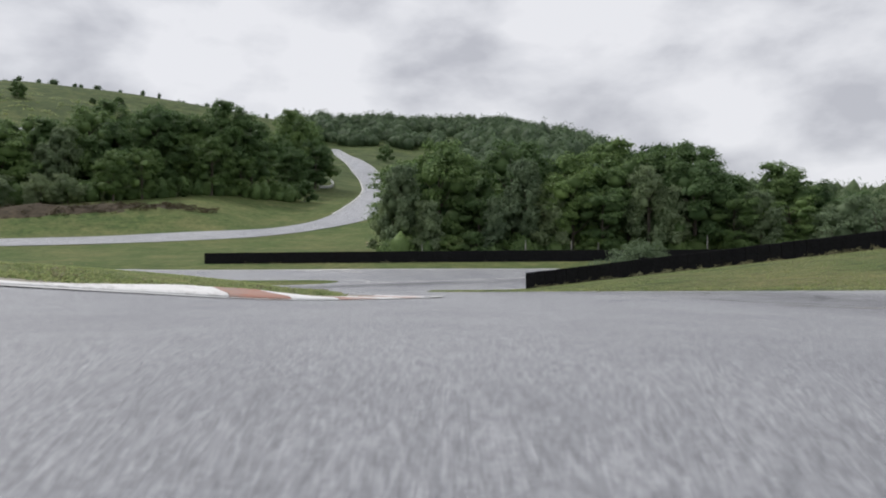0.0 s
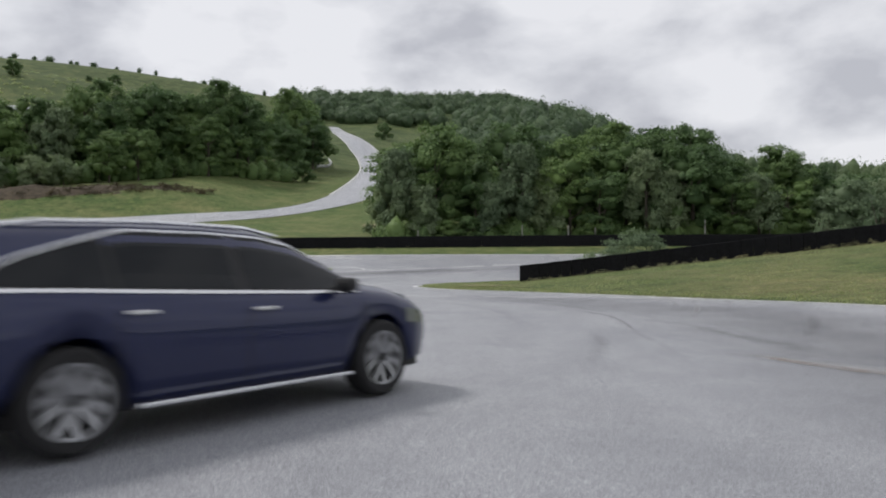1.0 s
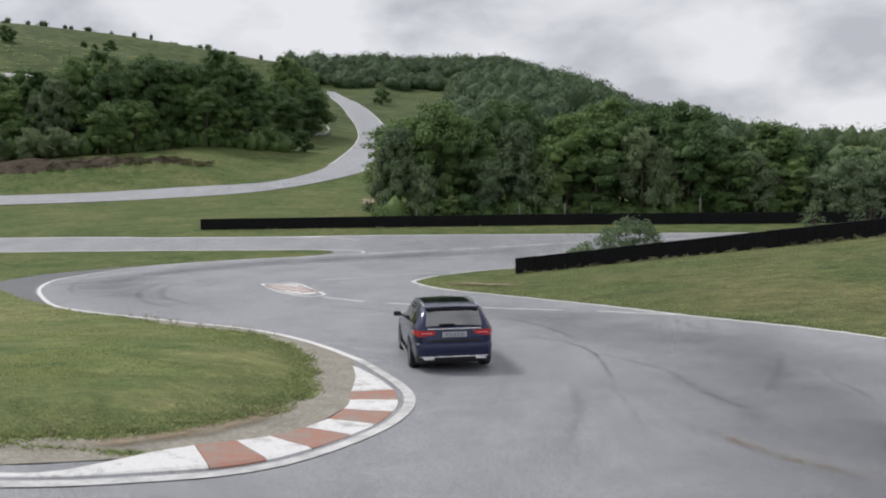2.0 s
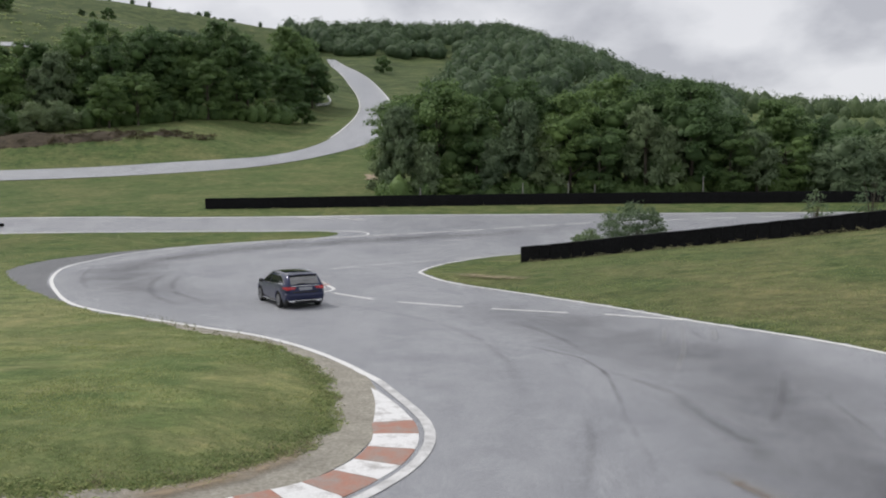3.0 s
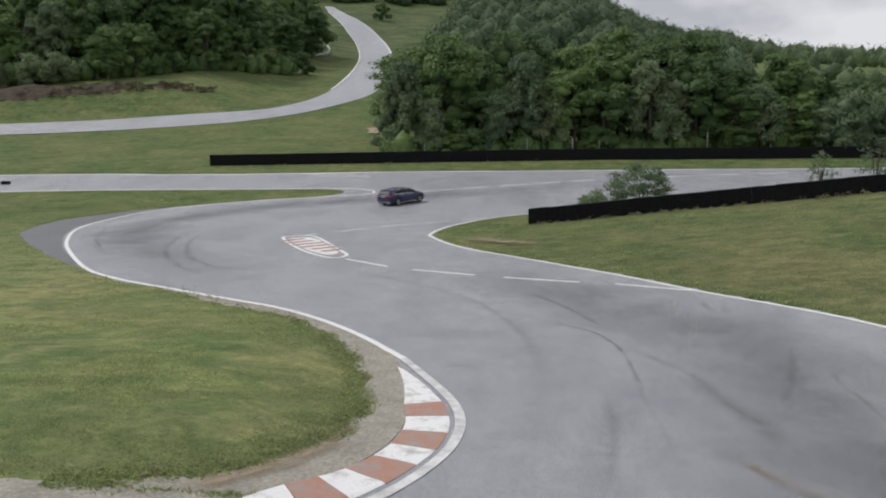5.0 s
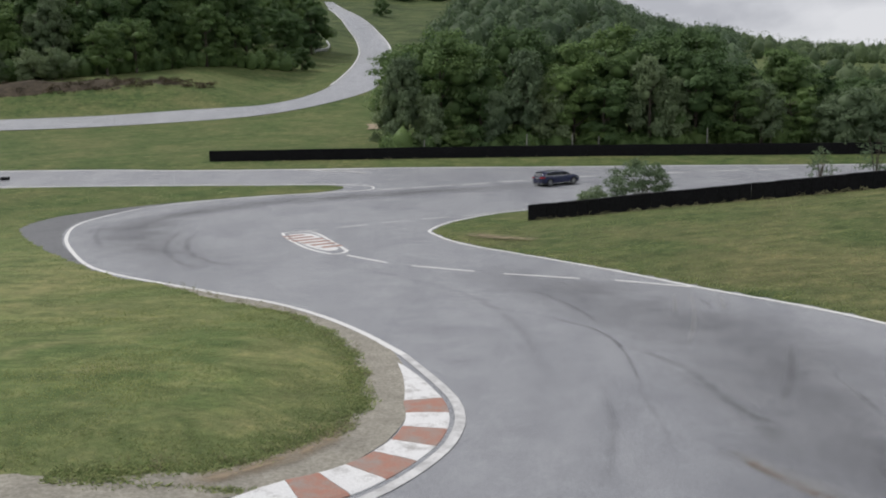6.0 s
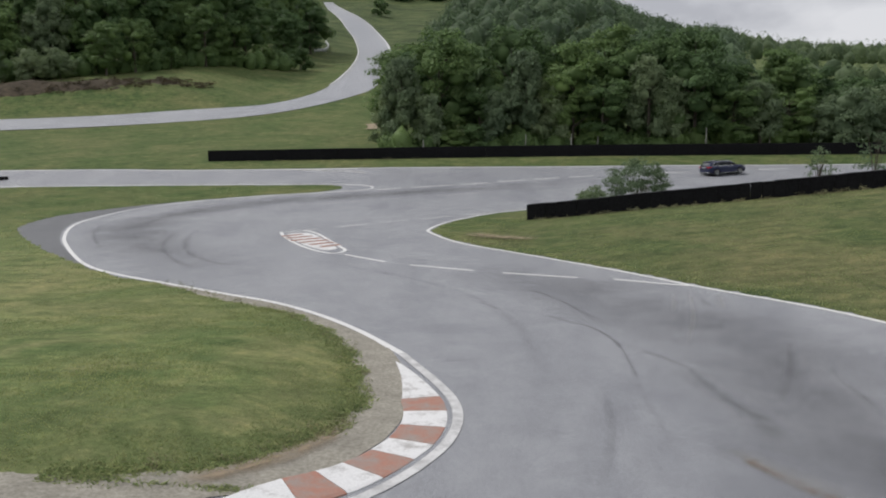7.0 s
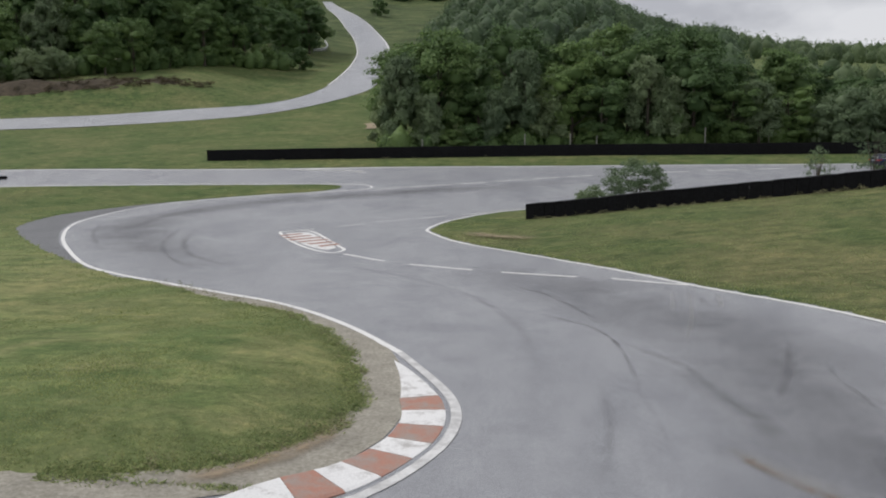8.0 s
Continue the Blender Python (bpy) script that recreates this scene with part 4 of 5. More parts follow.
def shrub(label, x, y, height, width, seed, per=70, mat=None):
    rng = np.random.default_rng(seed)
    thing = tagged(new("shrub"), label, "shrub")
    bm = bmesh.new()
    for k in range(9):
        a, e = k * 2.4, width * 0.42 * rng.uniform(0.3, 1)
        tube(bm, [(0, 0, 0), (math.cos(a) * e * 0.4, math.sin(a) * e * 0.4, height * 0.5), (math.cos(a) * e, math.sin(a) * e, height * rng.uniform(0.75, 1))], [0.03, 0.02, 0.006], 5)
    part("stems", bm, M_BARK, thing)
    c, o, _, _ = crown_points(rng, height, width, 0.05, 12, per // 3, "round")
    crown = new("foliage", leaf_mesh("foliage", c, o, rng.uniform(0.04, 0.09, len(c)), mat or M_LEAF_B, rng, 0.4, 0.7))
    crown.parent = thing
    thing.matrix_basis = pose(x, y, float(terrain(x, y)) - 0.05)


shrub("leafy grey-green shrub behind the rubber barrier", 13.6, 59.6, 3.1, 4.8, 31, 420, M_LEAF_B)
shrub("small weedy shrub beside the barrier", 9.4, 55.6, 1.2, 2.8, 32, 160)
shrub("small weedy shrub beside the barrier", 24.6, 55.0, 2.9, 1.8, 33, 40)
shrub("tall thin weeds above the barrier", 28.6, 55.5, 3.9, 2.6, 34, 50)
shrub("tall thin weeds above the barrier", 32.5, 56.0, 3.6, 2.4, 35, 50)

rw = random.Random(8)
clumps("weeds", "dry yellowish weeds along the barriers", "weeds",
       [(x, y + rw.uniform(-0.4, 0.4), rw.uniform(0.12, 0.3), rw.uniform(0.12, 0.4)) for x, y in
        [(rw.uniform(-28, 42), rw.choice((93.2, 96.2, 96.8))) for k in range(160)] + [(4.6 + 26 * u, 50.2 - 8 * u + rw.choice((-0.55, -0.5, 0.9))) for u in (rw.random() for k in range(150))]], 40, 0.16, M_WEED, 9)


clumps("weeds", "pale dry weeds along the edge of the shoulder", "weeds",
       [(p[0] + rw.uniform(-0.5, 0.1), p[1] + rw.uniform(-0.2, 0.5), rw.uniform(0.05, 0.16), rw.uniform(0.06, 0.16) + (0.14 if p[0] < -4 else 0)) for p in curve_through(EDGE_LEFT[3:13], 0.14)], 22, 0.16, M_WEED, 19)


def blades(name, label, count, area, size, seed, dens=None, mat=None, least=0.12):
    """Grass tufts of single bent blades over an area of the verge."""
    rng = np.random.default_rng(seed)
    x = rng.uniform(area[0], area[1], count)
    y = rng.uniform(area[2], area[3], count)
    d = verge(x, y)
    tuft = np.array([noise.noise((p * 0.9, q * 1.5, seed)) + 0.6 * noise.noise((p * 2.6, q * 3.4, seed)) for p, q in zip(x.tolist(), y.tolist())])
    keep = (d > least) & (rng.uniform(0, 1, count) < (dens(x, y, d) if dens else 1) * np.clip(0.62 + 1.1 * tuft, 0.12, 1))
    x, y, d = x[keep], y[keep], d[keep]
    n = len(x)
    z = terrain(x, y) + verge_lift(d, x, y) - 0.02
    a = rng.uniform(0, 2 * np.pi, n)
    h = rng.uniform(0.5, 1.3, n) * size * (0.8 + 0.6 * np.exp(-np.maximum(d - 0.1, 0) / 0.4))
    w = h * 0.10 + 0.004
    bend = rng.uniform(0.6, 1.7, n) * h
    b = np.stack([x, y, z], 1)
    side = np.stack([-np.sin(a), np.cos(a), 0 * a], 1) * w[:, None]
    fwd = np.stack([np.cos(a), np.sin(a), 0 * a], 1)
    mid_ = b + fwd * (bend * 0.3)[:, None] + np.stack([0 * a, 0 * a, h * 0.65], 1)
    tip = b + fwd * bend[:, None] + np.stack([0 * a, 0 * a, h], 1)
    v = np.stack([b - side, b + side, mid_ + side * 0.7, tip, mid_ - side * 0.7], 1).reshape(-1, 3)
    me = bpy.data.meshes.new(name)
    me.vertices.add(5 * n)
    me.vertices.foreach_set("co", v.ravel())
    me.loops.add(5 * n)
    me.loops.foreach_set("vertex_index", np.arange(5 * n))
    me.polygons.add(n)
    me.polygons.foreach_set("loop_start", np.arange(n) * 5)
    me.materials.append(mat or M_BLADE)
    me.update(calc_edges=True)
    return tagged(new(name, me), label, "grass", kind="stuff")


blades("grass", "short mown green grass on the verge", 300000, (-16, -1.8, 10.5, 33), 0.045, 1, lambda x, y, d: np.clip(1.25 - y / 40, 0.25, 1) * np.clip(1.2 + x / 22, 0.3, 1))
blades("grass", "longer ragged grass at the edge of the shoulder", 300000, (-6.2, -1.4, 10.2, 30), 0.05, 4, lambda x, y, d: 0.45 * np.exp(-np.maximum(d, 0) / 0.35), None, -0.10)
blades("grass", "mown yellowish grass on the bank", 100000, (-2, 26, 20, 52), 0.06, 2, lambda x, y, d: np.clip(1.2 - d / 30, 0.4, 1))
blades("grass", "mown grass strip between the tracks", 60000, (-45, -8, 30, 83), 0.07, 3)
# ---------- small fixtures ----------
def fence_post(x, y, h):
    bm = bmesh.new()
    tube(bm, [(0, 0, -0.2), (0, 0, h * 0.5), (0.03, 0, h)], [0.07, 0.065, 0.06], 8)
    me = bpy.data.meshes.new("fence_post")
    bm.to_mesh(me)
    bm.free()
    me.materials.append(M_POST)
    ob = tagged(new("fence_post", me), "pale weathered wooden fence post before the trees", "post", group="fence posts")
    ob.matrix_basis = pose(x, y, float(terrain(x, y)))


for x, h in ((8.6, 2.3), (13.9, 2.2), (17.0, 2.0), (29.6, 2.6), (-3.4, 1.9), (37, 2.2)):
    fence_post(x, 95.6, h)


def guard_rail():
    thing = tagged(new("guard_rail"), "pale steel guard rail at the hill bend", "guard rail")
    c = curve_through([(-51.5, 318), (-49.5, 330), (-51, 352), (-55, 372)], 3)
    for k in range(0, len(c), 2):
        bm = bmesh.new()
        box(bm, 0, 0, 0.5, 0.25, 0.25, 1.6, 0.03)
        ob = part("post", bm, M_ZINC, thing)
        ob.matrix_basis = pose(c[k][0], c[k][1], float(terrain(*c[k])))
    bm = bmesh.new()
    for h in (0.75, 1.25):
        tube(bm, [(p[0], p[1], float(terrain(*p)) + h) for p in c], [0.22] * len(c), 6)
    part("beam", bm, M_ZINC, thing)


guard_rail()


def loose_tyre(x, y, label):
    bm = bmesh.new()
    R, r = 0.30, 0.14
    rings = [[bm.verts.new(((R + r * math.cos(q)) * math.cos(p), (R + r * math.cos(q)) * math.sin(p), 0.14 + r * 0.9 * math.sin(q))) for q in (2 * math.pi * j / 10 for j in range(10))] for p in (2 * math.pi * i / 24 for i in range(24))]
    for i in range(24):
        for j in range(10):
            bm.faces.new((rings[i][j], rings[(i + 1) % 24][j], rings[(i + 1) % 24][(j + 1) % 10], rings[i][(j + 1) % 10]))
    me = bpy.data.meshes.new("tyre")
    bm.to_mesh(me)
    bm.free()
    me.materials.append(M_RUBBER)
    ob = tagged(new("loose_tyre", me), label, "tyre")
    ob.matrix_basis = pose(x, y, float(terrain(x, y)))
    ob.scale = (1.1, 1.1, 1.3)


loose_tyre(-47.9, 86.2, "black tyre lying on the far track")
loose_tyre(-49.3, 86.6, "black tyre lying on the far track")
smear("small dark patch on the far track", [(-42.5, 83.6), (-41.6, 84.2)], 0.8, M_SKID, 0.012)
smear("small dark patch on the far track", [(-36.5, 83.4), (-35.6, 83.9)], 0.8, M_SKID, 0.012)
bare = curve_through([(-12.5, 133), (-12.5, 137), (-13.5, 142)], 1)
v, f = ribbon(bare + (1.0, 0), bare - (1.4, 0), 0.2, 3)
tagged(new("bare_soil", mesh_of("bare_soil", v, f, M_DIRT, True)), "bare pale soil beside the wood", "soil", kind="structure")
smear("bare pale soil worn into the verge", [(0.6, 43.6), (1.7, 42.0), (3.0, 41.0), (4.2, 40.4)], 1.7, M_SOILPATCH, 0.15, 6, "bare_soil", "soil")
smear("bare brown soil between grass and shoulder", [(-4.4, 10.9), (-3.7, 11.35), (-3.0, 12.1), (-2.5, 12.9), (-2.15, 14.2)], 0.55, M_SOILPATCH, 0.045, 4, "bare_soil", "soil")


# ---------- the car ----------
def flat(name, colour, rough, metal=0.0, spec=0.5, coat=0.0, emit=0.0):
    m, n, l, b = material(name, rough, metal, spec)
    v = n.new("ShaderNodeTexCoord").outputs["Object"]
    a = noise_tex(n, l, v, 7, 4, 0.6)
    l.new(mix(n, l, 0.35, colour, band(n, l, a, [(0.3, tuple(0.8 * c for c in colour)), (0.7, tuple(min(1, 1.15 * c) for c in colour))])), b.inputs["Base Color"])
    b.inputs["Coat Weight"].default_value, b.inputs["Coat Roughness"].default_value = coat, 0.06
    if emit:
        b.inputs["Emission Color"].default_value, b.inputs["Emission Strength"].default_value = (*colour, 1), emit
    return m


M_PAINT = flat("deep_blue_metallic_paint", (0.005, 0.010, 0.055), 0.36, 0.35, 0.4, 0.7)
M_GLASS = flat("dark_tinted_glass", (0.008, 0.010, 0.012), 0.05, 0.0, 0.5, 0.0)
M_GLASS.node_tree.nodes["Principled BSDF"].inputs["IOR"].default_value = 1.33
M_REAR = flat("coated_rear_glass", (0.030, 0.034, 0.038), 0.07, 0.0, 0.5, 0.2)
M_REAR.node_tree.nodes["Principled BSDF"].inputs["IOR"].default_value = 2.6
M_CHROME = flat("satin_chrome", (0.72, 0.73, 0.75), 0.22, 0.9)
M_BLACK = flat("black_plastic", (0.010, 0.010, 0.011), 0.6)
M_TYRE = flat("black_tyre_rubber", (0.012, 0.012, 0.013), 0.85)
M_RIM = flat("silver_alloy", (0.32, 0.325, 0.34), 0.30, 0.8)
M_LAMP = flat("red_tail_lamp", (0.36, 0.012, 0.020), 0.2, 0, 0.5, 0.5, 0.12)
M_STRIP = flat("pale_red_lamp_strip", (0.62, 0.16, 0.17), 0.2, 0, 0.5, 0.5, 0.15)
M_CLEAR = flat("clear_headlamp", (0.20, 0.21, 0.23), 0.08, 0.2, 0.6, 0.8)
M_PLATE = flat("white_number_plate", (0.36, 0.37, 0.40), 0.5)
M_BAR = flat("dark_plate_bars", (0.22, 0.23, 0.26), 0.6)

# stations along the car: y, sill z, waist z, waist half-width, roof z, roof half-width
STATIONS = [(-2.35, 0.42, 0.86, 0.66, 0.88, 0.62), (-2.30, 0.30, 0.94, 0.765, 0.97, 0.70), (-2.18, 0.25, 0.99, 0.825, 1.16, 0.675), (-2.00, 0.23, 1.00, 0.862, 1.355, 0.64),
            (-1.80, 0.22, 1.00, 0.882, 1.420, 0.645), (-1.42, 0.22, 0.99, 0.902, 1.440, 0.645), (-0.90, 0.22, 0.97, 0.902, 1.455, 0.645), (-0.30, 0.22, 0.95, 0.898, 1.457, 0.64), (0.20, 0.22, 0.935, 0.895, 1.435, 0.63),
            (0.55, 0.22, 0.925, 0.893, 1.370, 0.615), (0.95, 0.22, 0.92, 0.890, 1.170, 0.66), (1.22, 0.22, 0.92, 0.888, 1.005, 0.72), (1.60, 0.22, 0.88, 0.885, 0.945, 0.74), (1.90, 0.23, 0.81, 0.865, 0.885, 0.70), (2.10, 0.25, 0.72, 0.81, 0.79, 0.62), (2.22, 0.34, 0.56, 0.68, 0.62, 0.50)]


def section(st):
    y, sill, waist, w, roof, rw_ = st
    g = roof - waist
    return [(0.0, sill - 0.02), (w * 0.80, sill - 0.01), (w * 0.955, sill + 0.05), (w * 0.995, sill + 0.20), (w * 1.006, sill + (waist - sill) * 0.62), (w * 0.992, waist - 0.06), (w * 0.955, waist),
            (w * 0.93 - (w * 0.93 - rw_) * 0.25, waist + g * 0.28), (w * 0.93 - (w * 0.93 - rw_) * 0.75, waist + g * 0.74), (rw_ * 0.965, waist + g * 0.90), (rw_ * 0.84, waist + g * 0.965), (rw_ * 0.5, waist + g * 0.995), (0.0, roof)]


WHEEL_Y, WHEEL_R = 1.42, 0.335


def lerp_station(y):
    a = np.array(STATIONS)
    return [y] + [float(np.interp(y, a[:, 0], a[:, k])) for k in range(1, 6)]


def side_x(y, z):
    s = section(lerp_station(y))
    zs, xs = [p[1] for p in s[1:]], [p[0] for p in s[1:]]
    return float(np.interp(z, zs, xs))


def panel(bm, ys, low, high, lift, side=1, rows=4):
    """A skin on the car's flank between two heights, as a curved sheet with its rim turned in."""
    grid = []
    for y, a, b in zip(ys, low, high):
        col = []
        for k in range(rows + 1):
            z = a + (b - a) * k / rows
            col.append(bm.verts.new((side * (side_x(y, z) + lift), y, z)))
        grid.append(col)
    for i in range(len(ys) - 1):
        for k in range(rows):
            q = (grid[i][k], grid[i + 1][k], grid[i + 1][k + 1], grid[i][k + 1])
            bm.faces.new(q if side > 0 else q[::-1])
    return grid


def build_car():
    car = tagged(new("car"), "dark blue estate car cornering on the asphalt track", "car")
    bm = bmesh.new()
    ys = sorted(set([s[0] for s in STATIONS] + list(np.round(np.arange(-2.0, 2.0, 0.1), 3))))
    rings = []
    for y in ys:
        half = section(lerp_station(y))
        pts = []
        for x, z in half:
            dy = abs(abs(y) - WHEEL_Y)
            arch = 0.385
            if dy < arch and x > 0.5 and z < 0.80:
                top = 0.335 + math.sqrt(arch * arch - dy * dy)
                z = max(z, min(top, 0.74))
            pts.append((x, z))
        ring = [bm.verts.new((x, y, z)) for x, z in pts] + [bm.verts.new((-x, y, z)) for x, z in pts[-2:0:-1]]
        rings.append(ring)
    n = len(rings[0])
    for a, b in zip(rings[:-1], rings[1:]):
        for k in range(n):
            bm.faces.new((a[k], b[k], b[(k + 1) % n], a[(k + 1) % n]))
    bm.faces.new(rings[0])
    bm.faces.new(rings[-1][::-1])
    bmesh.ops.recalc_face_normals(bm, faces=bm.faces[:])
    for f in bm.faces:
        f.smooth = True
    part("body", bm, M_PAINT, car, "deep metallic blue bodywork")

    for side in (1, -1):
        def pane(name, y0, y1, count, lo, hi):
            b = bmesh.new()
            q = np.linspace(y0, y1, count)
            panel(b, q, [lo(y) for y in q], [max(hi(y), lo(y) + 0.012) for y in q], 0.006, side)
            part(name, b, M_GLASS, car, "dark tinted side window")
        waist = lambda y: lerp_station(y)[2] + 0.035
        top = lambda y: lerp_station(y)[2] + (lerp_station(y)[4] - lerp_station(y)[2]) * 0.84
        tail = lambda y: waist(y) + (top(y) - waist(y)) * min(1.0, max(0.0, (y + 1.98) / 1.0)) ** 0.55
        b = bmesh.new()
        q = np.linspace(-1.97, 1.0, 40)
        panel(b, q, [waist(y) - 0.01 for y in q], [tail(y) + 0.006 for y in q], 0.003, side)
        part("window_pillar", b, M_BLACK, car, "gloss black window pillar")
        b = bmesh.new()
        q = np.concatenate([-1.98 + 1.05 * np.linspace(0, 1, 18) ** 1.8, np.linspace(-0.85, 0.98, 18)])
        panel(b, q, [tail(y) + 0.004 for y in q], [tail(y) + 0.020 for y in q], 0.007, side, 1)
        part("window_trim", b, M_CHROME, car, "chrome window trim")
        pane("rear_quarter_window", -1.95, -1.14, 16, waist, tail)
        pane("rear_door_window", -1.10, -0.14, 8, waist, tail)
        pane("front_door_window", -0.05, 1.12, 12, waist, top)
        b = bmesh.new()
        q = np.linspace(-1.97, 1.15, 26)
        panel(b, q, [waist(y) - 0.036 for y in q], [waist(y) - 0.012 for y in q], 0.010, side, 1)
        part("waist_trim", b, M_CHROME, car, "chrome waist trim")
        b = bmesh.new()
        box(b, side * 0.895, 0.0, 0.25, 0.05, 2.0, 0.034, 0.010)
        part("sill_trim", b, M_CHROME, car, "silver sill trim")
        b = bmesh.new()
        tube(b, [(side * 0.60, -1.85, 1.385), (side * 0.605, -1.5, 1.432), (side * 0.605, -0.7, 1.452), (side * 0.60, 0.1, 1.438), (side * 0.59, 0.42, 1.385)], [0.017] * 5, 6)
        part("roof_rail", b, M_CHROME, car, "satin silver roof rail")
        for y in (-0.98, 0.06):
            b = bmesh.new()
            x = side * (side_x(y, 0.85) + 0.02)
            box(b, x, y, 0.85 - 0.02 * (y > 0), 0.03, 0.22, 0.028, 0.01)
            part("door_handle", b, M_CHROME, car, "chrome door handle")
        for y in (-1.13, -0.08, 1.16):
            b = bmesh.new()
            zs = np.linspace(0.32, 0.93, 7)
            for z0, z1 in zip(zs[:-1], zs[1:]):
                p = [b.verts.new((side * (side_x(yy, z) + 0.003), yy, z)) for yy, z in ((y, z0), (y + 0.012, z0), (y + 0.012, z1), (y, z1))]
                b.faces.new(p if side > 0 else p[::-1])
            part("door_gap", b, M_BLACK, car)
        b = bmesh.new()
        box(b, side * 0.985, 0.86, 0.985, 0.19, 0.11, 0.12, 0.045)
        mirror = part("door_mirror", b, M_BLACK, car, "black door mirror")
        b = bmesh.new()
        box(b, side * 0.90, 0.86, 0.955, 0.12, 0.05, 0.04, 0.01)
        part("mirror_arm", b, M_BLACK, mirror)
        # tail lamp wrapping round the corner
        b = bmesh.new()
        cols = []
        for u in np.linspace(0, 1, 9):
            if u < 0.5:
                x, y = 0.42 + (0.735 - 0.42) * u / 0.5, -2.345 + 0.04 * u
            else:
                y = -2.335 + 0.36 * (u - 0.5) / 0.5
                x = side_x(max(y, -2.30), 0.86) + 0.022
            lo, hi = 0.835 - 0.05 * min(1, u * 2), 0.905 + 0.02 * min(1, u * 2)
            if u > 0.5:
                lo, hi = lo + 0.16 * (u - 0.5), hi - 0.03 * (u - 0.5)
            cols.append([b.verts.new((side * x, y - (0.035 if u < 0.5 else 0.02), lo + (hi - lo) * k / 3)) for k in range(4)])
        for c0, c1 in zip(cols[:-1], cols[1:]):
            for k in range(3):
                q = (c0[k], c1[k], c1[k + 1], c0[k + 1])
                b.faces.new(q if side > 0 else q[::-1])
        bmesh.ops.recalc_face_normals(b, faces=b.faces[:])
        bmesh.ops.solidify(b, geom=b.faces[:], thickness=0.02)
        lamp = part("tail_lamp", b, M_LAMP, car, "red tail lamp")
        b = bmesh.new()
        box(b, side * 0.60, -2.392, 0.862, 0.24, 0.012, 0.020, 0.004)
        part("lamp_strip", b, M_STRIP, lamp, "pale red light strip")
        b = bmesh.new()
        box(b, side * 0.56, -2.345, 0.31, 0.24, 0.05, 0.05, 0.016)
        part("exhaust_trim", b, M_CHROME, car, "chrome exhaust trim")
        b = bmesh.new()
        cols = []
        for u in np.linspace(0, 1, 7):
            y = 2.12 - 0.36 * u
            x = side_x(y, 0.66) + 0.008
            cols.append([b.verts.new((side * x, y + 0.01, 0.60 + 0.03 * u)), b.verts.new((side * (side_x(y, 0.72) + 0.008), y, 0.70 + 0.06 * u))])
        for c0, c1 in zip(cols[:-1], cols[1:]):
            q = (c0[0], c0[1], c1[1], c1[0])
            b.faces.new(q if side > 0 else q[::-1])
        part("headlamp", b, M_CLEAR, car, "clear headlamp")
    # rear window, windscreen, roof glass
    def sheet(name, rows, mat, label, parent):
        b = bmesh.new()
        g = []
        for y, z, w in rows:
            g.append([b.verts.new((w * s, y - 0.02 * (abs(s) ** 2) * (1 if y > 0 else -1), z - 0.025 * s * s)) for s in np.linspace(-1, 1, 9)])
        for r0, r1 in zip(g[:-1], g[1:]):
            for k in range(8):
                b.faces.new((r0[k], r1[k], r1[k + 1], r0[k + 1]))
        bmesh.ops.recalc_face_normals(b, faces=b.faces[:])
        for f in b.faces:
            f.smooth = True
        return part(name, b, mat, parent, label)
    rear = sheet("rear_window", [(-2.315, 1.02, 0.61), (-2.225, 1.16, 0.595), (-2.125, 1.29, 0.575), (-2.09, 1.335, 0.565)], M_REAR, "tinted rear window mirroring the sky", car)
    b = bmesh.new()
    box(b, -0.16, -2.325, 1.045, 0.34, 0.03, 0.02, 0.006, None)
    part("wiper", b, M_BLACK, rear)
    sheet("windscreen", [(1.26, 1.005, 0.66), (1.0, 1.16, 0.63), (0.75, 1.29, 0.585), (0.60, 1.365, 0.56)], M_GLASS, "dark windscreen", car)
    sheet("roof_glass", [(0.42, 1.425, 0.50), (0.2, 1.452, 0.52), (-0.3, 1.472, 0.53), (-0.9, 1.470, 0.53), (-1.35, 1.458, 0.52)], M_GLASS, "black panoramic roof glass", car)
    b = bmesh.new()
    for s0, s1 in zip(np.linspace(-1, 0.8, 10), np.linspace(-0.8, 1, 10)):
        y0, y1 = (-2.12 + 0.05 * s * s for s in (s0, s1))
        p = [(0.60 * s0, y0 + 0.14, 1.408 - 0.02 * s0 * s0), (0.60 * s1, y1 + 0.14, 1.408 - 0.02 * s1 * s1), (0.59 * s1, y1 - 0.02, 1.375 - 0.02 * s1 * s1), (0.59 * s0, y0 - 0.02, 1.375 - 0.02 * s0 * s0)]
        b.faces.new([b.verts.new(q) for q in p])
    bmesh.ops.remove_doubles(b, verts=b.verts[:], dist=0.001)
    bmesh.ops.solidify(b, geom=b.faces[:], thickness=0.03)
    bmesh.ops.recalc_face_normals(b, faces=b.faces[:])
    part("roof_spoiler", b, M_PAINT, car, "blue tailgate spoiler")
    b = bmesh.new()
    box(b, 0, -2.085, 1.355, 1.10, 0.06, 0.035, 0.01)
    part("spoiler_lip", b, M_BLACK, car, "black strip under the spoiler")
    b = bmesh.new()
    box(b, 0, -2.347, 0.945, 1.16, 0.03, 0.030, 0.01)
    part("tailgate_trim", b, M_CHROME, car, "chrome tailgate strip")
    b = bmesh.new()
    box(b, 0, -2.368, 0.825, 0.53, 0.02, 0.115, 0.008)
    plate = part("number_plate", b, M_PLATE, car, "white number plate")
    for k in range(5):
        b = bmesh.new()
        box(b, -0.17 + 0.085 * k, -2.381, 0.825, 0.05, 0.006, 0.06)
        part("plate_bar", b, M_BAR, plate)

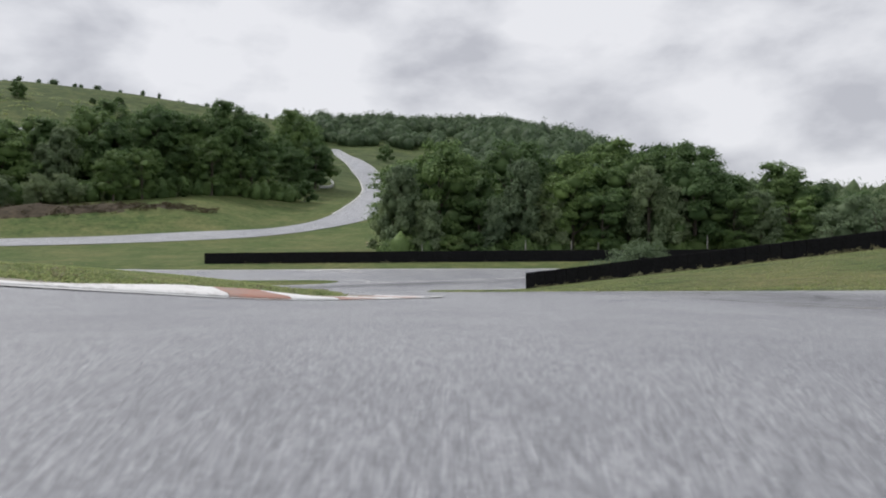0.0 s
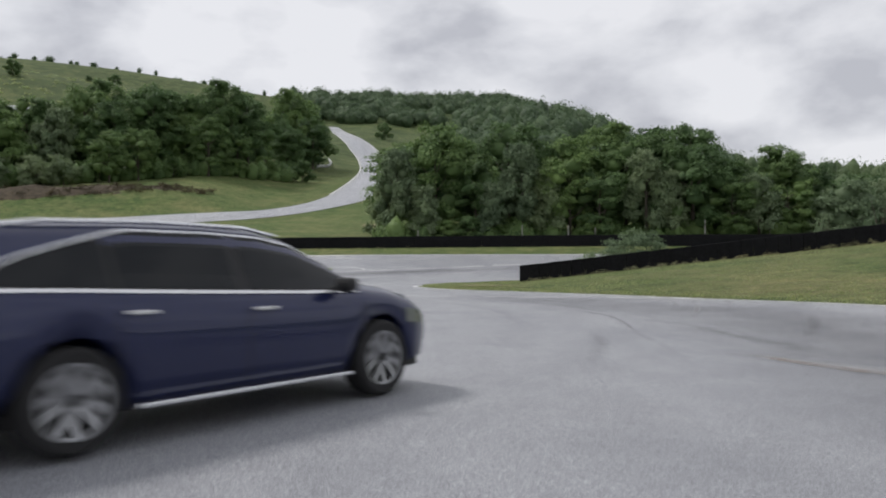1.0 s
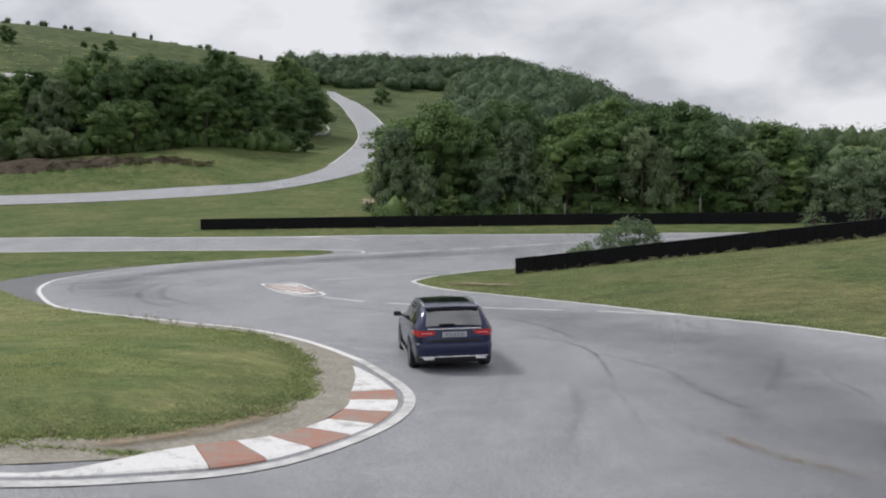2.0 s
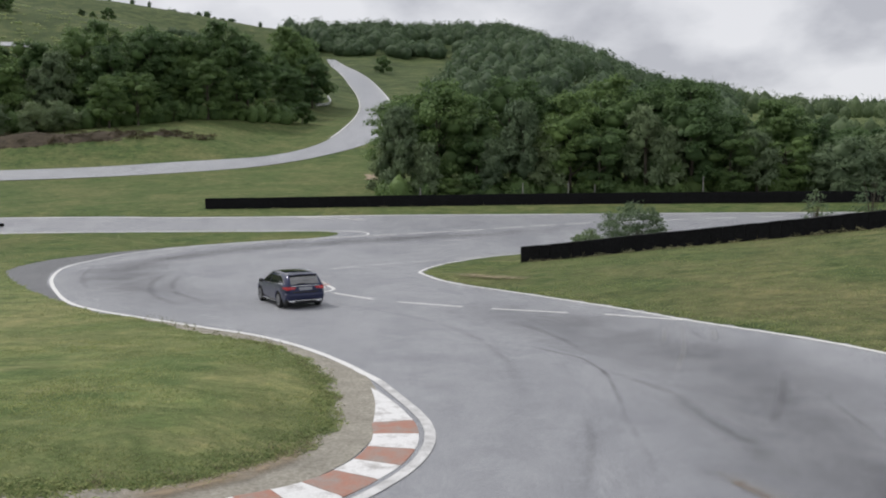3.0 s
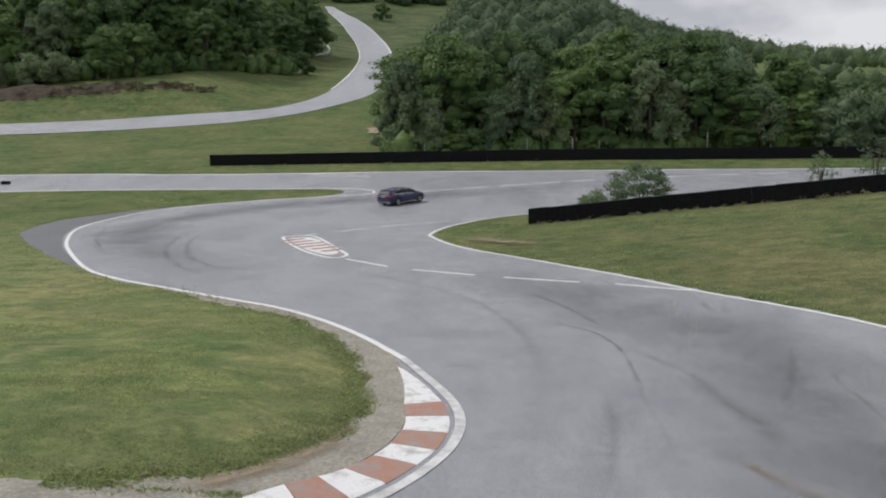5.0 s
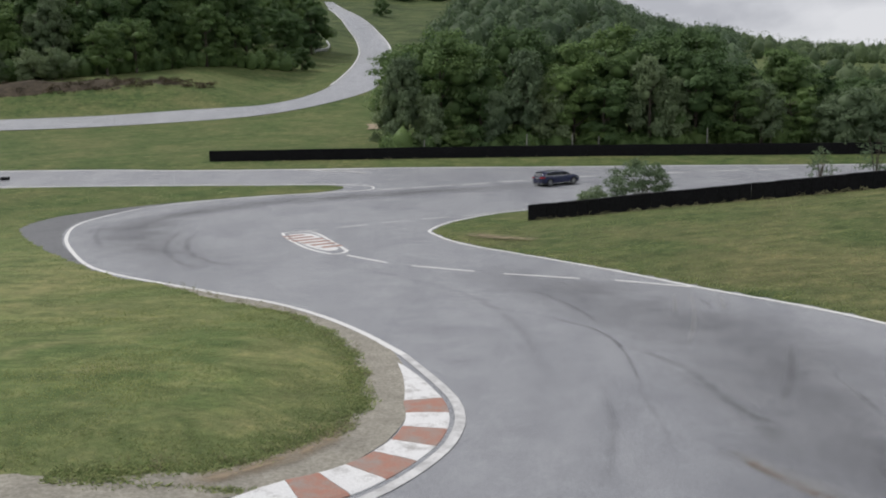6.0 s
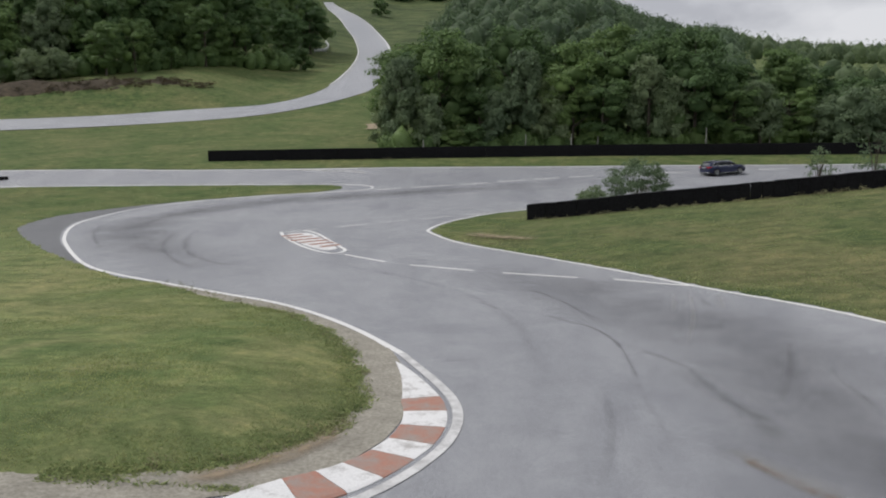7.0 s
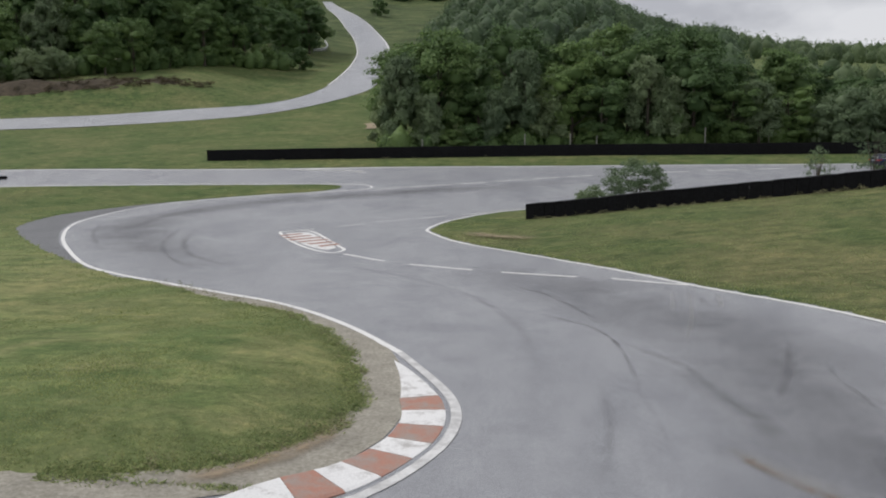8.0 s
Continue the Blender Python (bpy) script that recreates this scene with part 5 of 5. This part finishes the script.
    def wrap(name, prof, mat, label, half=0.845):
        """A skin across the tail that follows its rounded plan; prof: inset and height."""
        b = bmesh.new()
        g = []
        for u in np.linspace(-1, 1, 25):
            x = half * math.sin(u * math.pi / 2) if abs(u) < 1 else half * u
            back = -2.385 + 0.055 * u * u + 0.30 * abs(u) ** 7
            g.append([b.verts.new((x * (1 - 0.04 * inset), back + inset, z)) for inset, z in prof])
        for c0, c1 in zip(g[:-1], g[1:]):
            for k in range(len(prof) - 1):
                b.faces.new((c0[k], c1[k], c1[k + 1], c0[k + 1]))
        bmesh.ops.recalc_face_normals(b, faces=b.faces[:])
        for f in b.faces:
            f.smooth = True
        return part(name, b, mat, car, label)

    wrap("rear_bumper", [(0.14, 0.655), (0.035, 0.645), (0.008, 0.615), (0.0, 0.55), (0.015, 0.46), (0.05, 0.405)], M_PAINT, "blue bumper with a ledge")
    wrap("diffuser", [(0.045, 0.425), (0.04, 0.36), (0.06, 0.27), (0.16, 0.20)], M_BLACK, "black lower rear apron", 0.82)
    wrap("apron_trim", [(0.042, 0.362), (0.024, 0.358), (0.024, 0.338), (0.042, 0.334)], M_CHROME, "chrome apron strip", 0.80)
    # flat black strip that draws the shade under the plate; no hollow is modelled
    b = bmesh.new()
    box(b, 0, -2.352, 0.690, 1.06, 0.012, 0.05, 0.004)
    part("plate_shade_strip", b, M_BLACK, car, "black strip standing in for shade below the number plate")
    b = bmesh.new()
    box(b, 0, 0.0, 0.24, 1.40, 4.3, 0.10, 0.03)
    part("underbody", b, M_BLACK, car)
    b = bmesh.new()
    box(b, 0, 2.20, 0.56, 0.90, 0.08, 0.20, 0.03)
    part("grille", b, M_BLACK, car, "black radiator grille")

    for sx in (1, -1):
        for sy in (1, -1):
            wheel = new("wheel")
            wheel.parent = car
            wheel.location = (sx * 0.79, sy * WHEEL_Y, WHEEL_R)
            b = bmesh.new()
            prof = [(0.225, -0.11), (0.30, -0.118), (0.325, -0.095), (0.335, -0.05), (0.335, 0.05), (0.325, 0.095), (0.30, 0.118), (0.225, 0.11)]
            seg = 36
            rr = [[b.verts.new((u, r * math.cos(2 * math.pi * k / seg), r * math.sin(2 * math.pi * k / seg))) for r, u in prof] for k in range(seg)]
            for k in range(seg):
                for j in range(len(prof)):
                    b.faces.new((rr[k][j], rr[(k + 1) % seg][j], rr[(k + 1) % seg][(j + 1) % len(prof)], rr[k][(j + 1) % len(prof)]))
            bmesh.ops.recalc_face_normals(b, faces=b.faces[:])
            part("tyre", b, M_TYRE, wheel)
            b = bmesh.new()
            for q in range(5):
                for off in (-0.14, 0.14):
                    a = 2 * math.pi * q / 5
                    m = Matrix.Rotation(a, 4, "X")
                    w0, w1 = 0.035, 0.028
                    x0, x1 = sx * 0.085, sx * 0.105
                    pts = [(x0, off * 0.25 - w0, 0.04), (x0, off * 0.25 + w0, 0.04), (x1, off * 0.52 + w1, 0.232), (x1, off * 0.52 - w1, 0.232)]
                    face = b.faces.new([b.verts.new(m @ Vector(p)) for p in pts])
                    e = bmesh.ops.extrude_face_region(b, geom=[face])
                    bmesh.ops.translate(b, verts=[g for g in e["geom"] if isinstance(g, bmesh.types.BMVert)], vec=(-sx * 0.03, 0, 0))
            for r0, r1, x0, x1 in ((0.235, 0.215, sx * 0.112, sx * 0.08), (0.06, 0.05, sx * 0.10, sx * 0.07)):
                ring = [[b.verts.new((x, r * math.cos(2 * math.pi * k / seg), r * math.sin(2 * math.pi * k / seg))) for r, x in ((r0, x0), (r1, x0 - sx * 0.004), (r1, x1), (r0, x1))] for k in range(seg)]
                for k in range(seg):
                    for j in range(4):
                        b.faces.new((ring[k][j], ring[(k + 1) % seg][j], ring[(k + 1) % seg][(j + 1) % 4], ring[k][(j + 1) % 4]))
            bmesh.ops.recalc_face_normals(b, faces=b.faces[:])
            part("rim", b, M_RIM, wheel, "silver five-spoke alloy rim")
            b = bmesh.new()
            bmesh.ops.create_cone(b, cap_ends=True, segments=24, radius1=0.222, radius2=0.222, depth=0.10, matrix=Matrix.Rotation(math.pi / 2, 4, "Y"))
            part("brake_disc", b, M_BLACK, wheel)
            WHEELS.append(wheel)
    return car


WHEELS = []
CAR = build_car()
CAR_SIZE = 0.955
for ob in CAR.children_recursive:
    ob.location = ob.location * CAR_SIZE
    if ob.type == "MESH":
        ob.data.transform(Matrix.Scale(CAR_SIZE, 4))

# seconds, x, y, heading in degrees to the left of +y
DRIVE = [(0.0, -11.6, 1.6, -66), (0.3, -8.5, 3.0, -61), (0.6, -5.4, 4.9, -51), (0.8, -3.28, 6.25, -43), (0.9, -2.42, 7.25, -39), (1.0, -1.63, 8.24, -35.5), (1.1, -1.17, 9.12, -28.5), (1.2, -0.62, 10.22, -24), (1.3, -0.2, 11.38, -19),
         (1.4, 0.17, 12.45, -15.5), (1.5, 0.36, 13.45, -12), (1.6, 0.54, 14.55, -8.5), (1.7, 0.62, 15.65, -5), (2.0, 0.30, 19.5, 8), (2.4, -1.95, 24.6, 26), (2.8, -4.95, 30.2, 31.5), (3.0, -6.55, 33.8, 28),
         (3.3, -8.4, 39.0, 19), (3.5, -9.3, 42.6, 9), (3.8, -10.1, 47.9, -2), (4.0, -10.15, 51.2, -9), (4.2, -9.75, 54.9, -16.5), (4.4, -8.95, 58.5, -23), (4.7, -7.2, 63.9, -30), (5.1, -3.4, 69.5, -42), (5.5, 1.9, 73.3, -52),
         (5.8, 6.4, 75.2, -57), (6.0, 9.6, 76.2, -60), (6.2, 12.95, 77.2, -62), (6.5, 17.9, 78.6, -65), (6.8, 23.2, 79.9, -68), (7.2, 30.1, 81.0, -73), (7.5, 35.4, 81.6, -77), (8.0, 44.5, 82.3, -82)]


def motions():
    d = np.array(DRIVE)
    rows = []
    for t, x, y, h in DRIVE:
        c, s = math.cos(radians(h)), math.sin(radians(h))
        zf, zr = (float(terrain(x - s * k, y + c * k)) for k in (1.36, -1.36))
        rows.append((t, pose(x, y, (zf + zr) / 2 + 0.005, math.degrees(math.atan2(zf - zr, 2.72)), 0, h)))
    walk(CAR, rows)
    ts = np.arange(0, 241) / 30
    x, y = np.interp(ts, d[:, 0], d[:, 1]), np.interp(ts, d[:, 0], d[:, 2])
    turn = np.concatenate([[0], np.cumsum(np.minimum(np.degrees(np.hypot(np.diff(x), np.diff(y)) / (WHEEL_R * CAR_SIZE)), 84))])
    for w in WHEELS:
        p = w.location.copy()
        walk(w, [(t, pose(p.x, p.y, p.z, -a, 0, 0)) for t, a in zip(ts, turn)])


motions()
